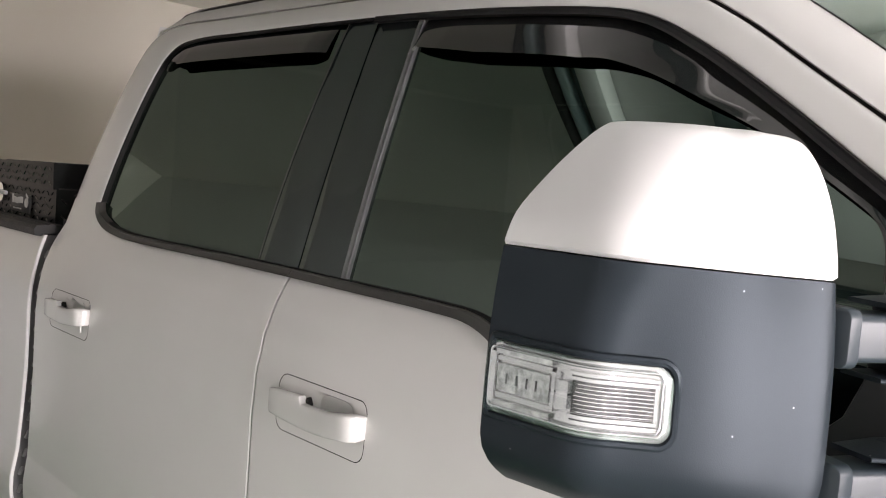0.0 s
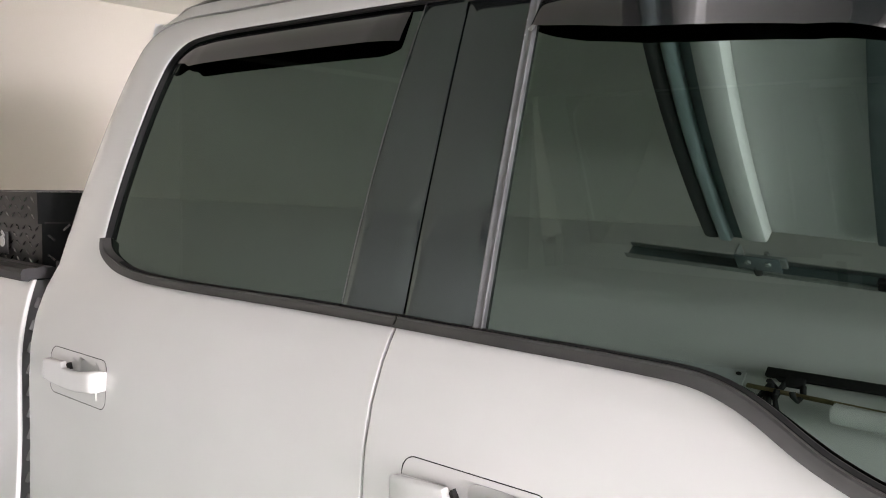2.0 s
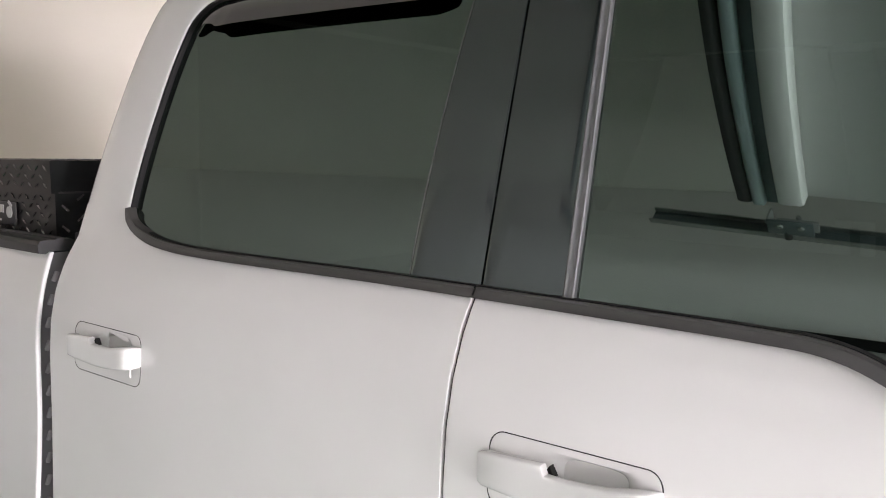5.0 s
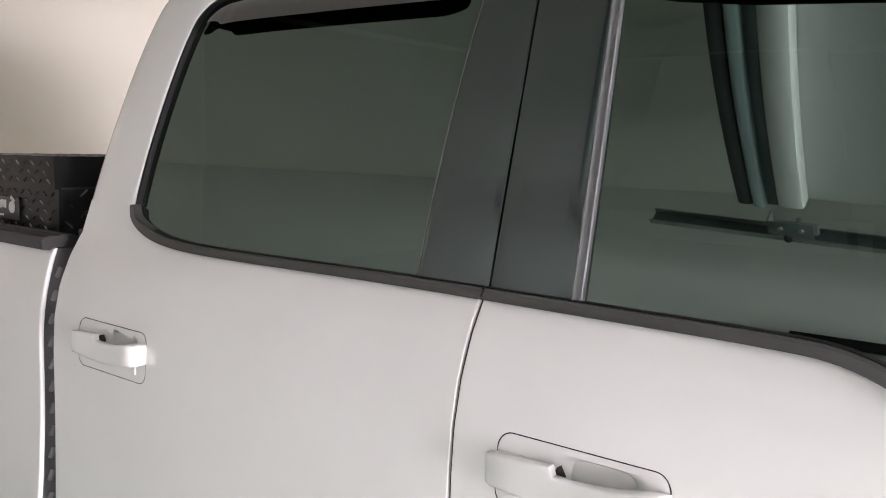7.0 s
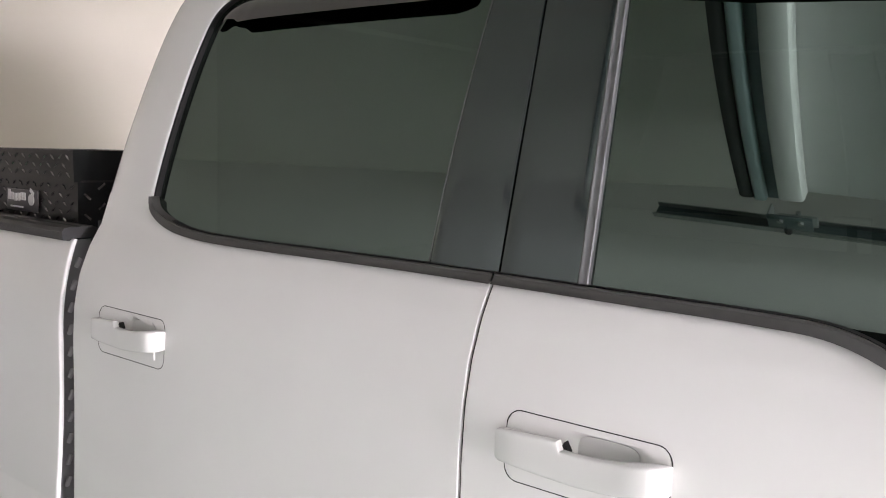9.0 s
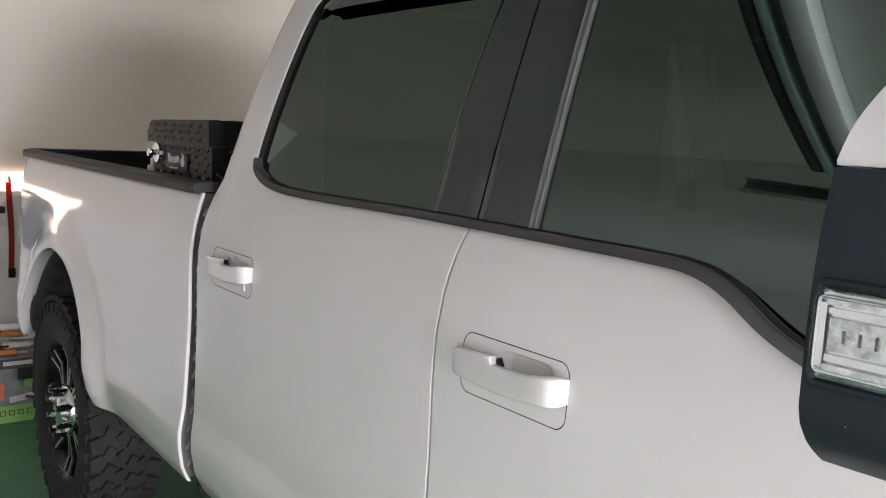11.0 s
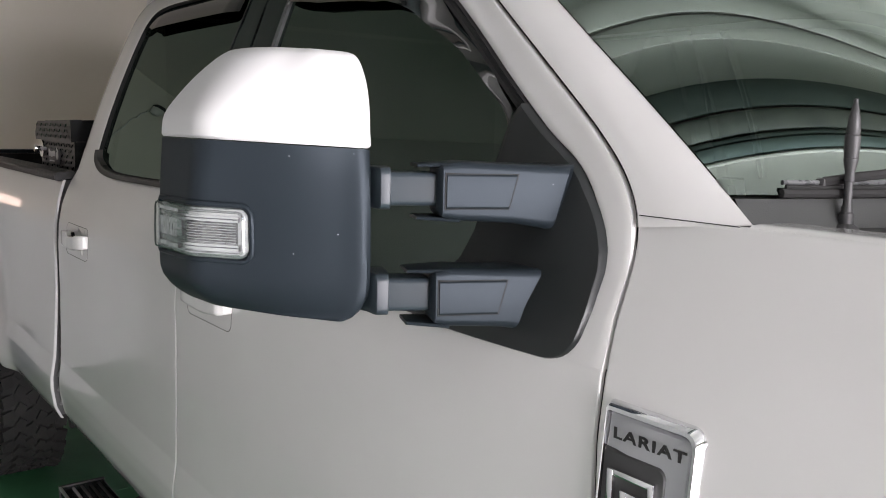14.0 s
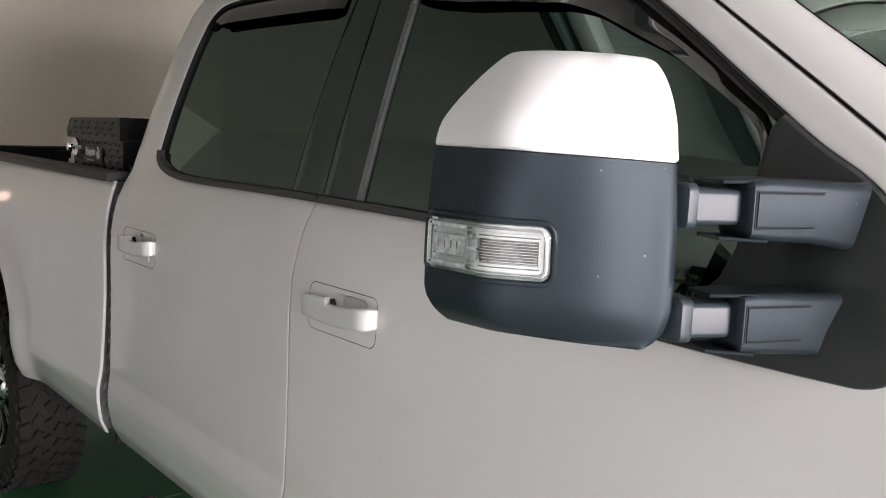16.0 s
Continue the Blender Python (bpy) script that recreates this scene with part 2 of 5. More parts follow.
ORANGE = simple("orange_print", (0.55, 0.10, 0.04), (0.62, 0.14, 0.06), 10.0, (0.45, 0.6))
HANDLE = simple("orange_tool_grip", (0.50, 0.16, 0.03), (0.58, 0.20, 0.05), 10.0, (0.4, 0.55))
CREAM = simple("cream_plastic", (0.55, 0.50, 0.40), (0.62, 0.57, 0.47), 10.0, (0.4, 0.5))
CLEARBOX = simple("cloudy_plastic", (0.30, 0.35, 0.38), (0.36, 0.41, 0.44), 10.0, (0.2, 0.3))
WHITEP = simple("white_plastic", (0.70, 0.70, 0.69), (0.76, 0.76, 0.75), 10.0, (0.3, 0.4))
GLOW, gn, gl_, gp = mat("light_strip_glow")
gp.inputs["Emission Color"].default_value = (1.0, 0.98, 0.94, 1)
gp.inputs["Emission Strength"].default_value = 2.2


# ---------------------------------------------------------------- mesh helpers
def part(name, bm, material, parent=None, label="", smooth=True, recalc=True):
    """Links a bmesh as one mesh object, under a thing or a part."""
    if recalc:
        bmesh.ops.recalc_face_normals(bm, faces=bm.faces)
    me = bpy.data.meshes.new(name)
    bm.to_mesh(me)
    bm.free()
    me.materials.append(material)
    if smooth:
        for f in me.polygons:
            f.use_smooth = True
        me.set_sharp_from_angle(angle=radians(38))
    ob = new(name, me)
    ob.parent = parent
    if label:
        ob["label"] = label
    return ob


def thing(name, label, category, group="", at=(0, 0, 0)):
    ob = new(name)
    ob.location = at
    ob.empty_display_size = 0.1
    return tagged(ob, label, category, group)


def box_bm(size, at=(0, 0, 0), bevel=0.0, turn=None, bm=None, seg=2):
    bm = bm or bmesh.new()
    m = Matrix.Translation(at) @ (turn or Matrix()) @ Matrix.Diagonal((*size, 1))
    made = bmesh.ops.create_cube(bm, size=1.0, matrix=m)["verts"]
    if bevel:
        edges = list({e for v in made for e in v.link_edges})
        bmesh.ops.bevel(bm, geom=edges, offset=bevel, segments=seg, affect="EDGES", profile=0.5)
    return bm


def cyl_bm(r, h, at=(0, 0, 0), turn=None, seg=24, r2=None, bm=None):
    bm = bm or bmesh.new()
    bmesh.ops.create_cone(bm, cap_ends=True, segments=seg, radius1=r, radius2=r if r2 is None else r2, depth=h, matrix=Matrix.Translation(at) @ (turn or Matrix()))
    return bm


def rings_bm(rings, closed=True, caps=True, bm=None):
    """A skin over rings of points, each with the same count."""
    bm = bm or bmesh.new()
    vs = [[bm.verts.new(p) for p in r] for r in rings]
    n = len(rings[0])
    for a, b in zip(vs, vs[1:]):
        for i in range(n if closed else n - 1):
            j = (i + 1) % n
            bm.faces.new((a[i], a[j], b[j], b[i]))
    if caps and closed:
        bm.faces.new(vs[0][::-1])
        bm.faces.new(vs[-1])
    return bm


def lathe_bm(profile, axis="y", seg=48, bm=None):
    """Turns (radius, along) pairs round an axis."""
    rings = []
    for r, h in profile:
        ring = []
        for i in range(seg):
            a = 2 * math.pi * i / seg
            c, s = r * math.cos(a), r * math.sin(a)
            ring.append((c, h, s) if axis == "y" else (c, s, h) if axis == "z" else (h, c, s))
        rings.append(ring)
    return rings_bm(rings, True, False, bm)


def tube_bm(points, r, seg=10, bm=None, closed=False):
    """A round tube along points, its section carried along without twisting."""
    pts = [Vector(p) for p in points]
    if closed and (pts[0] - pts[-1]).length < 1e-6:
        pts.pop()
    rings, u, n = [], None, len(pts)
    for i, p in enumerate(pts):
        d = (pts[(i + 1) % n] - pts[i - 1]) if closed else (pts[min(i + 1, n - 1)] - pts[max(i - 1, 0)])
        d.normalize()
        if u is None:
            u = d.cross(Vector((0, 0, 1)))
            if u.length < 0.05:
                u = d.cross(Vector((1, 0, 0)))
        u = (u - d * u.dot(d)).normalized()
        w = d.cross(u)
        rings.append([p + r * (math.cos(2 * math.pi * k / seg) * u + math.sin(2 * math.pi * k / seg) * w) for k in range(seg)])
    if closed:
        rings.append(rings[0])
    return rings_bm(rings, True, not closed, bm)


def curve_through(knots, n):
    """n points along a smooth curve through 2D knots, evenly spaced."""
    k = np.array(knots, float)
    ext = np.vstack([2 * k[0] - k[1], k, 2 * k[-1] - k[-2]])
    out = []
    for i in range(1, len(ext) - 2):
        p0, p1, p2, p3 = ext[i - 1], ext[i], ext[i + 1], ext[i + 2]
        d0, d1, d2 = [max(np.linalg.norm(b - a), 1e-6) ** 0.5 for a, b in ((p0, p1), (p1, p2), (p2, p3))]
        m1 = ((p1 - p0) / d0 - (p2 - p0) / (d0 + d1) + (p2 - p1) / d1) * d1
        m2 = ((p2 - p1) / d1 - (p3 - p1) / (d1 + d2) + (p3 - p2) / d2) * d1
        for s in np.linspace(0, 1, 24, endpoint=False):
            out.append((2 * s**3 - 3 * s**2 + 1) * p1 + (s**3 - 2 * s**2 + s) * m1 + (-2 * s**3 + 3 * s**2) * p2 + (s**3 - s**2) * m2)
    out.append(ext[-2])
    out = np.array(out)
    length = np.concatenate([[0], np.cumsum(np.linalg.norm(np.diff(out, axis=0), axis=1))])
    t = np.linspace(0, length[-1], n)
    return np.column_stack([np.interp(t, length, out[:, 0]), np.interp(t, length, out[:, 1])])


def offset_path(path, d):
    """The path moved by d to its right-hand side, seen with x right and z up."""
    t = np.gradient(path, axis=0)
    t /= np.linalg.norm(t, axis=1)[:, None]
    return path + d * np.column_stack([t[:, 1], -t[:, 0]])


# ---------------------------------------------------------------- the truck's side
GLASS_FIT = np.polyfit([1.378, 1.60, 1.80], [0.922, 0.845, 0.757], 2)
KNOTS = [(0.52, 0.935), (0.56, 0.955), (0.60, 0.978), (0.64, 0.998), (0.70, 1.0085), (0.735, 1.0095), (0.765, 1.0060), (0.80, 1.0015), (0.84, 1.0003), (0.90, 0.9985), (1.02, 0.9962), (1.15, 0.996), (1.22, 0.992), (1.28, 0.980), (1.33, 0.962), (1.36, 0.946), (1.378, 0.935)]


def glass_y(z):
    return float(np.polyval(GLASS_FIT, z))


def side_y(x, z):
    """How far the door skin stands out from the truck's middle line."""
    if z >= 1.378:
        y = glass_y(z) + 0.013
        if z > 1.83:
            y = glass_y(1.83) + 0.013 - 0.55 * (z - 1.83) - 3.0 * (z - 1.83) ** 2
    else:
        y = float(np.interp(z, [k[0] for k in KNOTS], [k[1] for k in KNOTS]))
    if x < -1.06:
        y -= 1.2 * (x + 1.06) ** 2 * min(1.0, max(0.0, (z - 1.28) / 0.15))
    return y


def bed_y(x, z):
    y = float(np.interp(z, [k[0] for k in KNOTS] + [1.45], [k[1] for k in KNOTS] + [0.95]))
    if z > 1.15:
        y = 0.996 - 0.9 * (z - 1.15) ** 2
    # the lower flank swells out towards the sill
    y += 0.045 * 0.5 * ((1.0 - z) + math.sqrt((1.0 - z) ** 2 + 0.004)) if z > 0.5 else 0.0
    # the arch's swollen lip
    r = math.hypot((x + 2.44) / 0.56, (z - 0.43) / 0.63)
    y += 0.034 * math.exp(-((max(r, 1.0) - 1.0) / 0.13) ** 2)
    if x < -3.10:
        y -= 0.95 * (x + 3.10) ** 2
    return y


def fender_y(x, z):
    y = float(np.interp(z, [k[0] for k in KNOTS] + [1.41, 1.44], [k[1] for k in KNOTS] + [0.921, 0.909]))
    r = math.hypot((x - 1.64) / 0.55, (z - 0.43) / 0.60)
    return y + 0.03 * math.exp(-((max(r, 1.0) - 1.0) / 0.2) ** 2)


def samples(n, length, r=0.006):
    """Places between 0 and 1, dense at both ends, for a rolled edge of radius r."""
    e = r / length
    return [0, e * 0.15, e * 0.45, e, e * 1.3] + list(np.linspace(e, 1 - e, n + 2)[1:-1]) + [1 - e * 1.3, 1 - e, 1 - e * 0.45, 1 - e * 0.15, 1]


def skin_bm(sgn, xl, xr, zb, zt, yfun, nu=30, nv=30, r=0.0035, hole=None, skirt=0.03, top=(-9, 9)):
    """A body panel between two edge lines xl(z), xr(z) and zb(x), zt(x), with rolled edges and a flange turned in."""
    bm = bmesh.new()
    us = samples(nu, abs(xr(1.2) - xl(1.2)), r)
    vs = sorted(samples(nv, 0.75, r) + [0.295, 0.2999, 0.305, 0.205])
    grid = []
    for u in us:
        col = []
        for v in vs:
            z = 1.1
            for _ in range(6):
                x = xl(z) + (xr(z) - xl(z)) * u
                lo, hi = zb(x), zt(x)
                mid = max(0.80, lo + 0.12)
                z = lo + (mid - lo) * v / 0.3 if v < 0.3 else mid + (hi - mid) * (v - 0.3) / 0.7
            width, height = abs(xr(z) - xl(z)), zt(x) - zb(x)
            d = min(u * width, (1 - u) * width, v * height, (1 - v) * height if top[0] < x < top[1] else 1.0)
            drop = r - math.sqrt(max(r * r - (r - d) ** 2, 0)) if d < r else 0.0
            col.append(bm.verts.new((x, sgn * (yfun(x, z) - drop), z)))
        grid.append(col)
    nx, nz = len(us), len(vs)
    for i in range(nx - 1):
        for j in range(nz - 1):
            q = (grid[i][j], grid[i + 1][j], grid[i + 1][j + 1], grid[i][j + 1])
            if hole:
                cx, cz = sum(v.co.x for v in q) / 4, sum(v.co.z for v in q) / 4
                if hole[0] < cx < hole[1] and hole[2] < cz < hole[3]:
                    continue
            bm.faces.new(q)
    edge = [grid[i][0] for i in range(nx)] + [grid[-1][j] for j in range(1, nz)] + [grid[i][-1] for i in range(nx - 2, -1, -1)] + [grid[0][j] for j in range(nz - 2, 0, -1)]
    low = [bm.verts.new((v.co.x, v.co.y - sgn * skirt, v.co.z)) for v in edge]
    n = len(edge)
    for i in range(n):
        bm.faces.new((edge[i], edge[(i + 1) % n], low[(i + 1) % n], low[i]))
    return bm


def band_bm(sgn, path, width, yfun, proud=0.004, back=0.012, round_=0.003, taper=0.0, lean=0.0):
    """A moulding: a flat band on the side's surface from a path to its right, with rounded edges and depth."""
    bm = bmesh.new()
    rows = []
    for d, h in ((0.0, -back), (0.0, proud - round_), (round_, proud), (width * 0.5, proud + 0.0004), (width - round_, proud), (width, proud - round_), (width, -back)):
        p = offset_path(path, d)
        if taper:
            run = np.concatenate([[0], np.cumsum(np.hypot(*np.diff(path, axis=0).T))])
            p = path + (p - path) * np.minimum(1.0, 0.12 + 0.88 * (run / taper) ** 0.8)[:, None]
        rows.append([(x, sgn * (yfun(x, z) + h - lean * d / width), z) for x, z in p])
    return rings_bm(rows, False, False, bm)


def plate_bm(sgn, outline, yfun, proud, depth, rows=10):
    """A closed plate on the side's surface: rings shrunk towards the middle of its outline."""
    o = np.array(outline, float)
    c = o.mean(axis=0)
    bm = bmesh.new()
    rings = [[(x, sgn * (yfun(x, z) + proud - depth), z) for x, z in o]]
    for k in range(rows):
        s = 1 - k / rows
        if k == 0:
            rings.append([(x, sgn * (yfun(x, z) + proud - 0.003), z) for x, z in o])
            s = 1 - 0.25 / rows
        q = c + (o - c) * s
        rings.append([(x, sgn * (yfun(x, z) + proud), z) for x, z in q])
    bm = rings_bm(rings, True, False, bm)
    bm.verts.ensure_lookup_table()
    last = bm.verts[-len(o):]
    mid = bm.verts.new((c[0], sgn * (yfun(c[0], c[1]) + proud), c[1]))
    last = list(last)
    for i in range(len(last)):
        bm.faces.new((last[i], last[(i + 1) % len(last)], mid))
    return bm


def pane_bm(sgn, x0, x1, z0, top, inset, nx=60, nz=24):
    """A curved pane between two x, from z0 up to top(x)."""
    rows = []
    for v in np.linspace(0, 1, nz):
        rows.append([(x, sgn * (glass_y(z0 + (top(x) - z0) * v) - inset), z0 + (top(x) - z0) * v) for x in np.linspace(x0, x1, nx)])
    bm = rings_bm(rows, False, False)
    return bm


# ---------------------------------------------------------------- the setting
def structure(name, size, at, material, label, bevel=0.0):
    ob = part(name, box_bm(size, at, bevel), material, None, label, smooth=False)
    return tagged(ob, label, name.split("_")[0], kind="structure")


REAR, NEAR, FAR, TOP = -4.10, -2.22, 2.75, 2.54
structure("floor", (DOOR_X - REAR + 0.4, FAR - NEAR + 0.4, 0.1), ((DOOR_X + REAR) / 2, (FAR + NEAR) / 2, -0.05), GREEN, "glossy green coated garage floor")
structure("ground", (300, 300, 0.1), (DOOR_X + 150.25, 0, -0.07), CONCRETE, "pale concrete driveway outside the garage")
structure("ceiling", (DOOR_X - REAR + 0.4, FAR - NEAR + 0.4, 0.1), ((DOOR_X + REAR) / 2, (FAR + NEAR) / 2, TOP + 0.05), CEIL, "plain off-white textured garage ceiling")
structure("wall_rear", (0.12, FAR - NEAR + 0.24, TOP), (REAR - 0.06, (FAR + NEAR) / 2, TOP / 2), WALL, "beige painted garage wall")
structure("wall_near", (DOOR_X - REAR, 0.12, TOP), ((DOOR_X + REAR) / 2, NEAR - 0.06, TOP / 2), WALLN, "pale grey painted garage side wall")
structure("wall_far", (DOOR_X - REAR, 0.12, TOP), ((DOOR_X + REAR) / 2, FAR + 0.06, TOP / 2), WALL, "beige painted garage side wall")
structure("wall_front_a", (0.12, -DOOR_HALF - NEAR, TOP), (DOOR_X + 0.06, (NEAR - DOOR_HALF) / 2, TOP / 2), WALL, "beige wall beside the garage doorway")
structure("wall_front_b", (0.12, FAR - DOOR_HALF, TOP), (DOOR_X + 0.06, (FAR + DOOR_HALF) / 2, TOP / 2), WALL, "beige wall beside the garage doorway")
structure("wall_front_header", (0.12, 2 * DOOR_HALF, TOP - DOOR_H), (DOOR_X + 0.06, 0, (TOP + DOOR_H) / 2), WALL, "beige wall over the garage doorway")
structure("wall_panel_rear", (0.02, FAR - NEAR - 0.02, 1.115), (REAR + 0.01, (FAR + NEAR) / 2, 0.5575), WALLW, "smooth white lower wall panel")

structure("wall_panel_near", (DOOR_X - REAR - 0.06, 0.02, 1.115), ((DOOR_X + REAR) / 2 + 0.02, NEAR + 0.01, 0.5575), WALLW, "smooth white lower wall panel")

strip = thing("wall_light_strip", "long glowing white light strip along the beige wall", "light")
part("diffuser", box_bm((0.022, 1.95, 0.092), (REAR + 0.016, -0.525, 1.166), 0.004), GLOW, strip, "glowing white diffuser")
part("end_cap", box_bm((0.026, 0.02, 0.098), (REAR + 0.017, 0.462, 1.166), 0.003), WHITEP, strip)

# the overhead door, open under the ceiling
DZ, DX0, DX1 = 2.10, -0.123, 2.42
gdoor = thing("overhead_garage_door", "white sectional garage door standing open under the ceiling", "garage door")
n_sec = 4
for i in range(n_sec):
    a, b = DX0 + (DX1 - DX0) * i / n_sec, DX0 + (DX1 - DX0) * (i + 1) / n_sec
    sec = part("door_section", box_bm((b - a - 0.006, 3.36, 0.012), ((a + b) / 2, 0, DZ + 0.035), 0.003), DOORW, gdoor)
    for y in (-1.64, -0.82, 0.0, 0.82, 1.64):
        part("stile", box_bm((b - a - 0.01, 0.07, 0.034), ((a + b) / 2, y, DZ + 0.062), 0.003), STEEL, sec)
    for x in (a + 0.03, b - 0.03):
        deep = i == 0 and x < a + 0.1
        part("rail", box_bm((0.055, 3.35, 0.05 if deep else 0.010), (x, 0, DZ + (0.005 if deep else 0.025)), 0.010 if deep else 0.004), DOORW, sec)
# flat bands; the ribs' shaded gaps and lit edges are put into their colours
for x, w, m in ((0.712, 0.070, STRUTDARK), (0.780, 0.052, STEEL), (0.8155, 0.013, STRUTDARK), (0.842, 0.036, TEAL), (0.867, 0.010, DOORW)):
    part("strut_band", box_bm((w, 3.30, 0.03), (x, 0, DZ + 0.012), 0.006), m, gdoor, "strut band across the door with light and shade in its colour")
part("steel_edge", box_bm((0.028, 3.40, 0.05), (DX0 - 0.040, 0, DZ + 0.014), 0.008, seg=3), TEAL, gdoor, "blue-grey steel edge channel")
part("steel_groove", box_bm((0.026, 3.40, 0.03), (DX0 - 0.0155, 0, DZ + 0.022, ), 0.003), STEELDARK, gdoor, "dark groove beside the edge channel")
part("weather_seal", box_bm((0.036, 3.40, 0.03), (DX0 - 0.072, 0, DZ + 0.008), 0.012), SEAL, gdoor, "black rubber weather seal")
# a strut's shadowy gap as a dark band, its lit face as a pale one
for x, w, z, m in ((0.180, 0.068, 0.012, STEELDARK), (0.2275, 0.026, 0.002, DOORW)):
    part("strut_band", box_bm((w, 3.30, 0.03), (x, 0, DZ + z), 0.006), m, gdoor, "strut band across the door with light and shade in its colour")
for y in (-1.865, 1.865):
    s = 1 if y > 0 else -1
    tr = part("track", box_bm((DX1 + 0.45 + 0.45, 0.004, 0.046), ((DX1 + 0.45 - 0.45) / 2, y + 0.012 * s, DZ + 0.02), 0.001), STEELDARK, gdoor, "galvanised steel door track")
    part("track_lip", box_bm((DX1 + 0.45 + 0.45, 0.024, 0.004), ((DX1 + 0.45 - 0.45) / 2, y, DZ - 0.004), 0.001), STEEL, tr)
    part("track_lip", box_bm((DX1 + 0.45 + 0.45, 0.024, 0.004), ((DX1 + 0.45 - 0.45) / 2, y, DZ + 0.044), 0.001), STEEL, tr)
    for x in (DX0 + 0.03, DX0 + 0.62, DX0 + 1.24, DX0 + 1.86, DX1 - 0.03):
        ro = part("roller", cyl_bm(0.022, 0.02, (x, y, DZ + 0.02), Matrix.Rotation(radians(90), 4, "X"), 16), DARK, gdoor)
        part("hinge", box_bm((0.09, 0.05, 0.012), (x, y - 0.055 * s, DZ + 0.008), 0.003), STEEL, ro)
        part("shaft", cyl_bm(0.006, 0.09, (x, y - 0.04 * s, DZ + 0.02), Matrix.Rotation(radians(90), 4, "X"), 8), STEEL, ro)
    br = part("bottom_bracket", box_bm((0.10, 0.07, 0.005), (DX0 + 0.02, y - 0.075 * s, DZ - 0.018), 0.001), STEELDARK, gdoor, "steel corner bracket")
    part("bracket_wing", box_bm((0.005, 0.07, 0.045), (DX0 - 0.028, y - 0.075 * s, DZ + 0.003), 0.001), STEEL, br)
    part("cable_pin", cyl_bm(0.009, 0.05, (DX0 + 0.01, y - 0.03 * s, DZ - 0.012), Matrix.Rotation(radians(90), 4, "X"), 12), DARK, br)
    part("stop_block", box_bm((0.13, 0.045, 0.022), (DX0 + 0.33, y - 0.045 * s, DZ - 0.016), 0.004), DARK, gdoor, "black rubber stop block")
    for dx in (0.0, 0.045):
        part("bolt", cyl_bm(0.007, 0.008, (DX0 + dx, y - 0.085 * s, DZ - 0.024), None, 6), STEEL, br)
    part("lift_cable", tube_bm([(DX0 + 0.01, y - 0.005 * s, DZ - 0.012), (DX0 + 0.6, y - 0.004 * s, DZ - 0.016), (DX1 + 0.4, y - 0.004 * s, DZ - 0.016)], 0.002, 6), STEEL, br)
    for x in (0.9,):
        part("hanger", box_bm((0.035, 0.004, TOP - DZ - 0.04), (x, y + 0.026 * s, (TOP + DZ + 0.04) / 2), 0.0), STEEL, tr)

gdoor.matrix_basis = pose(-0.10, -1.75, 0) @ pose(0, 0, 0, 0, 0, -7.5) @ pose(0.10, 1.75, 0)

# a rack with tools on the wall behind the walk
rack = thing("wall_tool_rack", "black metal rail with hanging hooks on the grey wall", "tool rack")
part("bar", box_bm((0.74, 0.018, 0.036), (0.215, NEAR + 0.045, 1.888), 0.003), DARK, rack)
for x in (-0.12, 0.215, 0.55):
    part("bracket", box_bm((0.03, 0.04, 0.03), (x, NEAR + 0.02, 1.888), 0.003), DARK, rack)
for x in (-0.075, 0.30):
    hk = part("hook", box_bm((0.05, 0.016, 0.040), (x, NEAR + 0.060, 1.858), 0.008), DARK, rack, "black double hook")
    for dx in (-0.022, 0.022):
        part("prong", tube_bm([(x + dx, NEAR + 0.062, 1.850), (x + dx * 1.3, NEAR + 0.066, 1.815), (x + dx * 1.2, NEAR + 0.085, 1.785), (x + dx * 0.9, NEAR + 0.105, 1.792), (x + dx * 0.8, NEAR + 0.110, 1.806)], 0.0075, 8), DARK, hk)
pole = thing("wall_pole", "slim brown pole with a white roll hanging under the rail", "pole")
part("rod", tube_bm([(-0.178, NEAR + 0.075, 1.816), (0.60, NEAR + 0.075, 1.775)], 0.008, 10), BRASS, pole)
part("roll", tube_bm([(0.035, NEAR + 0.075, 1.772), (0.56, NEAR + 0.075, 1.745)], 0.034, 18), WHITEP, pole, "white paper roll")
strapset = thing("hanging_straps", "black straps hanging from a peg on the wall", "strap")
part("peg", tube_bm([(-0.125, NEAR, 1.835), (-0.125, NEAR + 0.09, 1.840)], 0.008, 8), DARK, strapset)
for k, (dx, l) in enumerate(((-0.030, 0.085), (-0.006, 0.120), (0.012, 0.125), (0.034, 0.105))):
    part("strap", tube_bm([(-0.125, NEAR + 0.075, 1.838), (-0.125 + 0.5 * dx, NEAR + 0.070, 1.838 - 0.45 * l), (-0.125 + dx, NEAR + 0.062, 1.838 - l)], 0.0065, 8), DARK, strapset)
board = thing("wall_board", "pale grey board fixed flat to the grey wall", "board")
part("panel", box_bm((0.62, 0.010, 0.60), (-0.53, NEAR + 0.005, 1.592), 0.002), BOARD, board)
for x in (-0.82, -0.235):
    for z in (1.31, 1.877):
        part("screw", cyl_bm(0.007, 0.006, (x, NEAR + 0.012, z), Matrix.Rotation(radians(90), 4, "X"), 10), DARK, board)

# small wall lamp and a hook high on the rear wall
wl = thing("wall_lamp", "small unlit wall lamp with a pale glass bowl", "lamp")
part("canopy", lathe_bm([(0.0, 0.03), (0.035, 0.028), (0.05, 0.015), (0.05, 0.0)], "z", 24), DARK, wl, "dark lamp canopy").location = (REAR + 0.07, -1.72, 2.37)
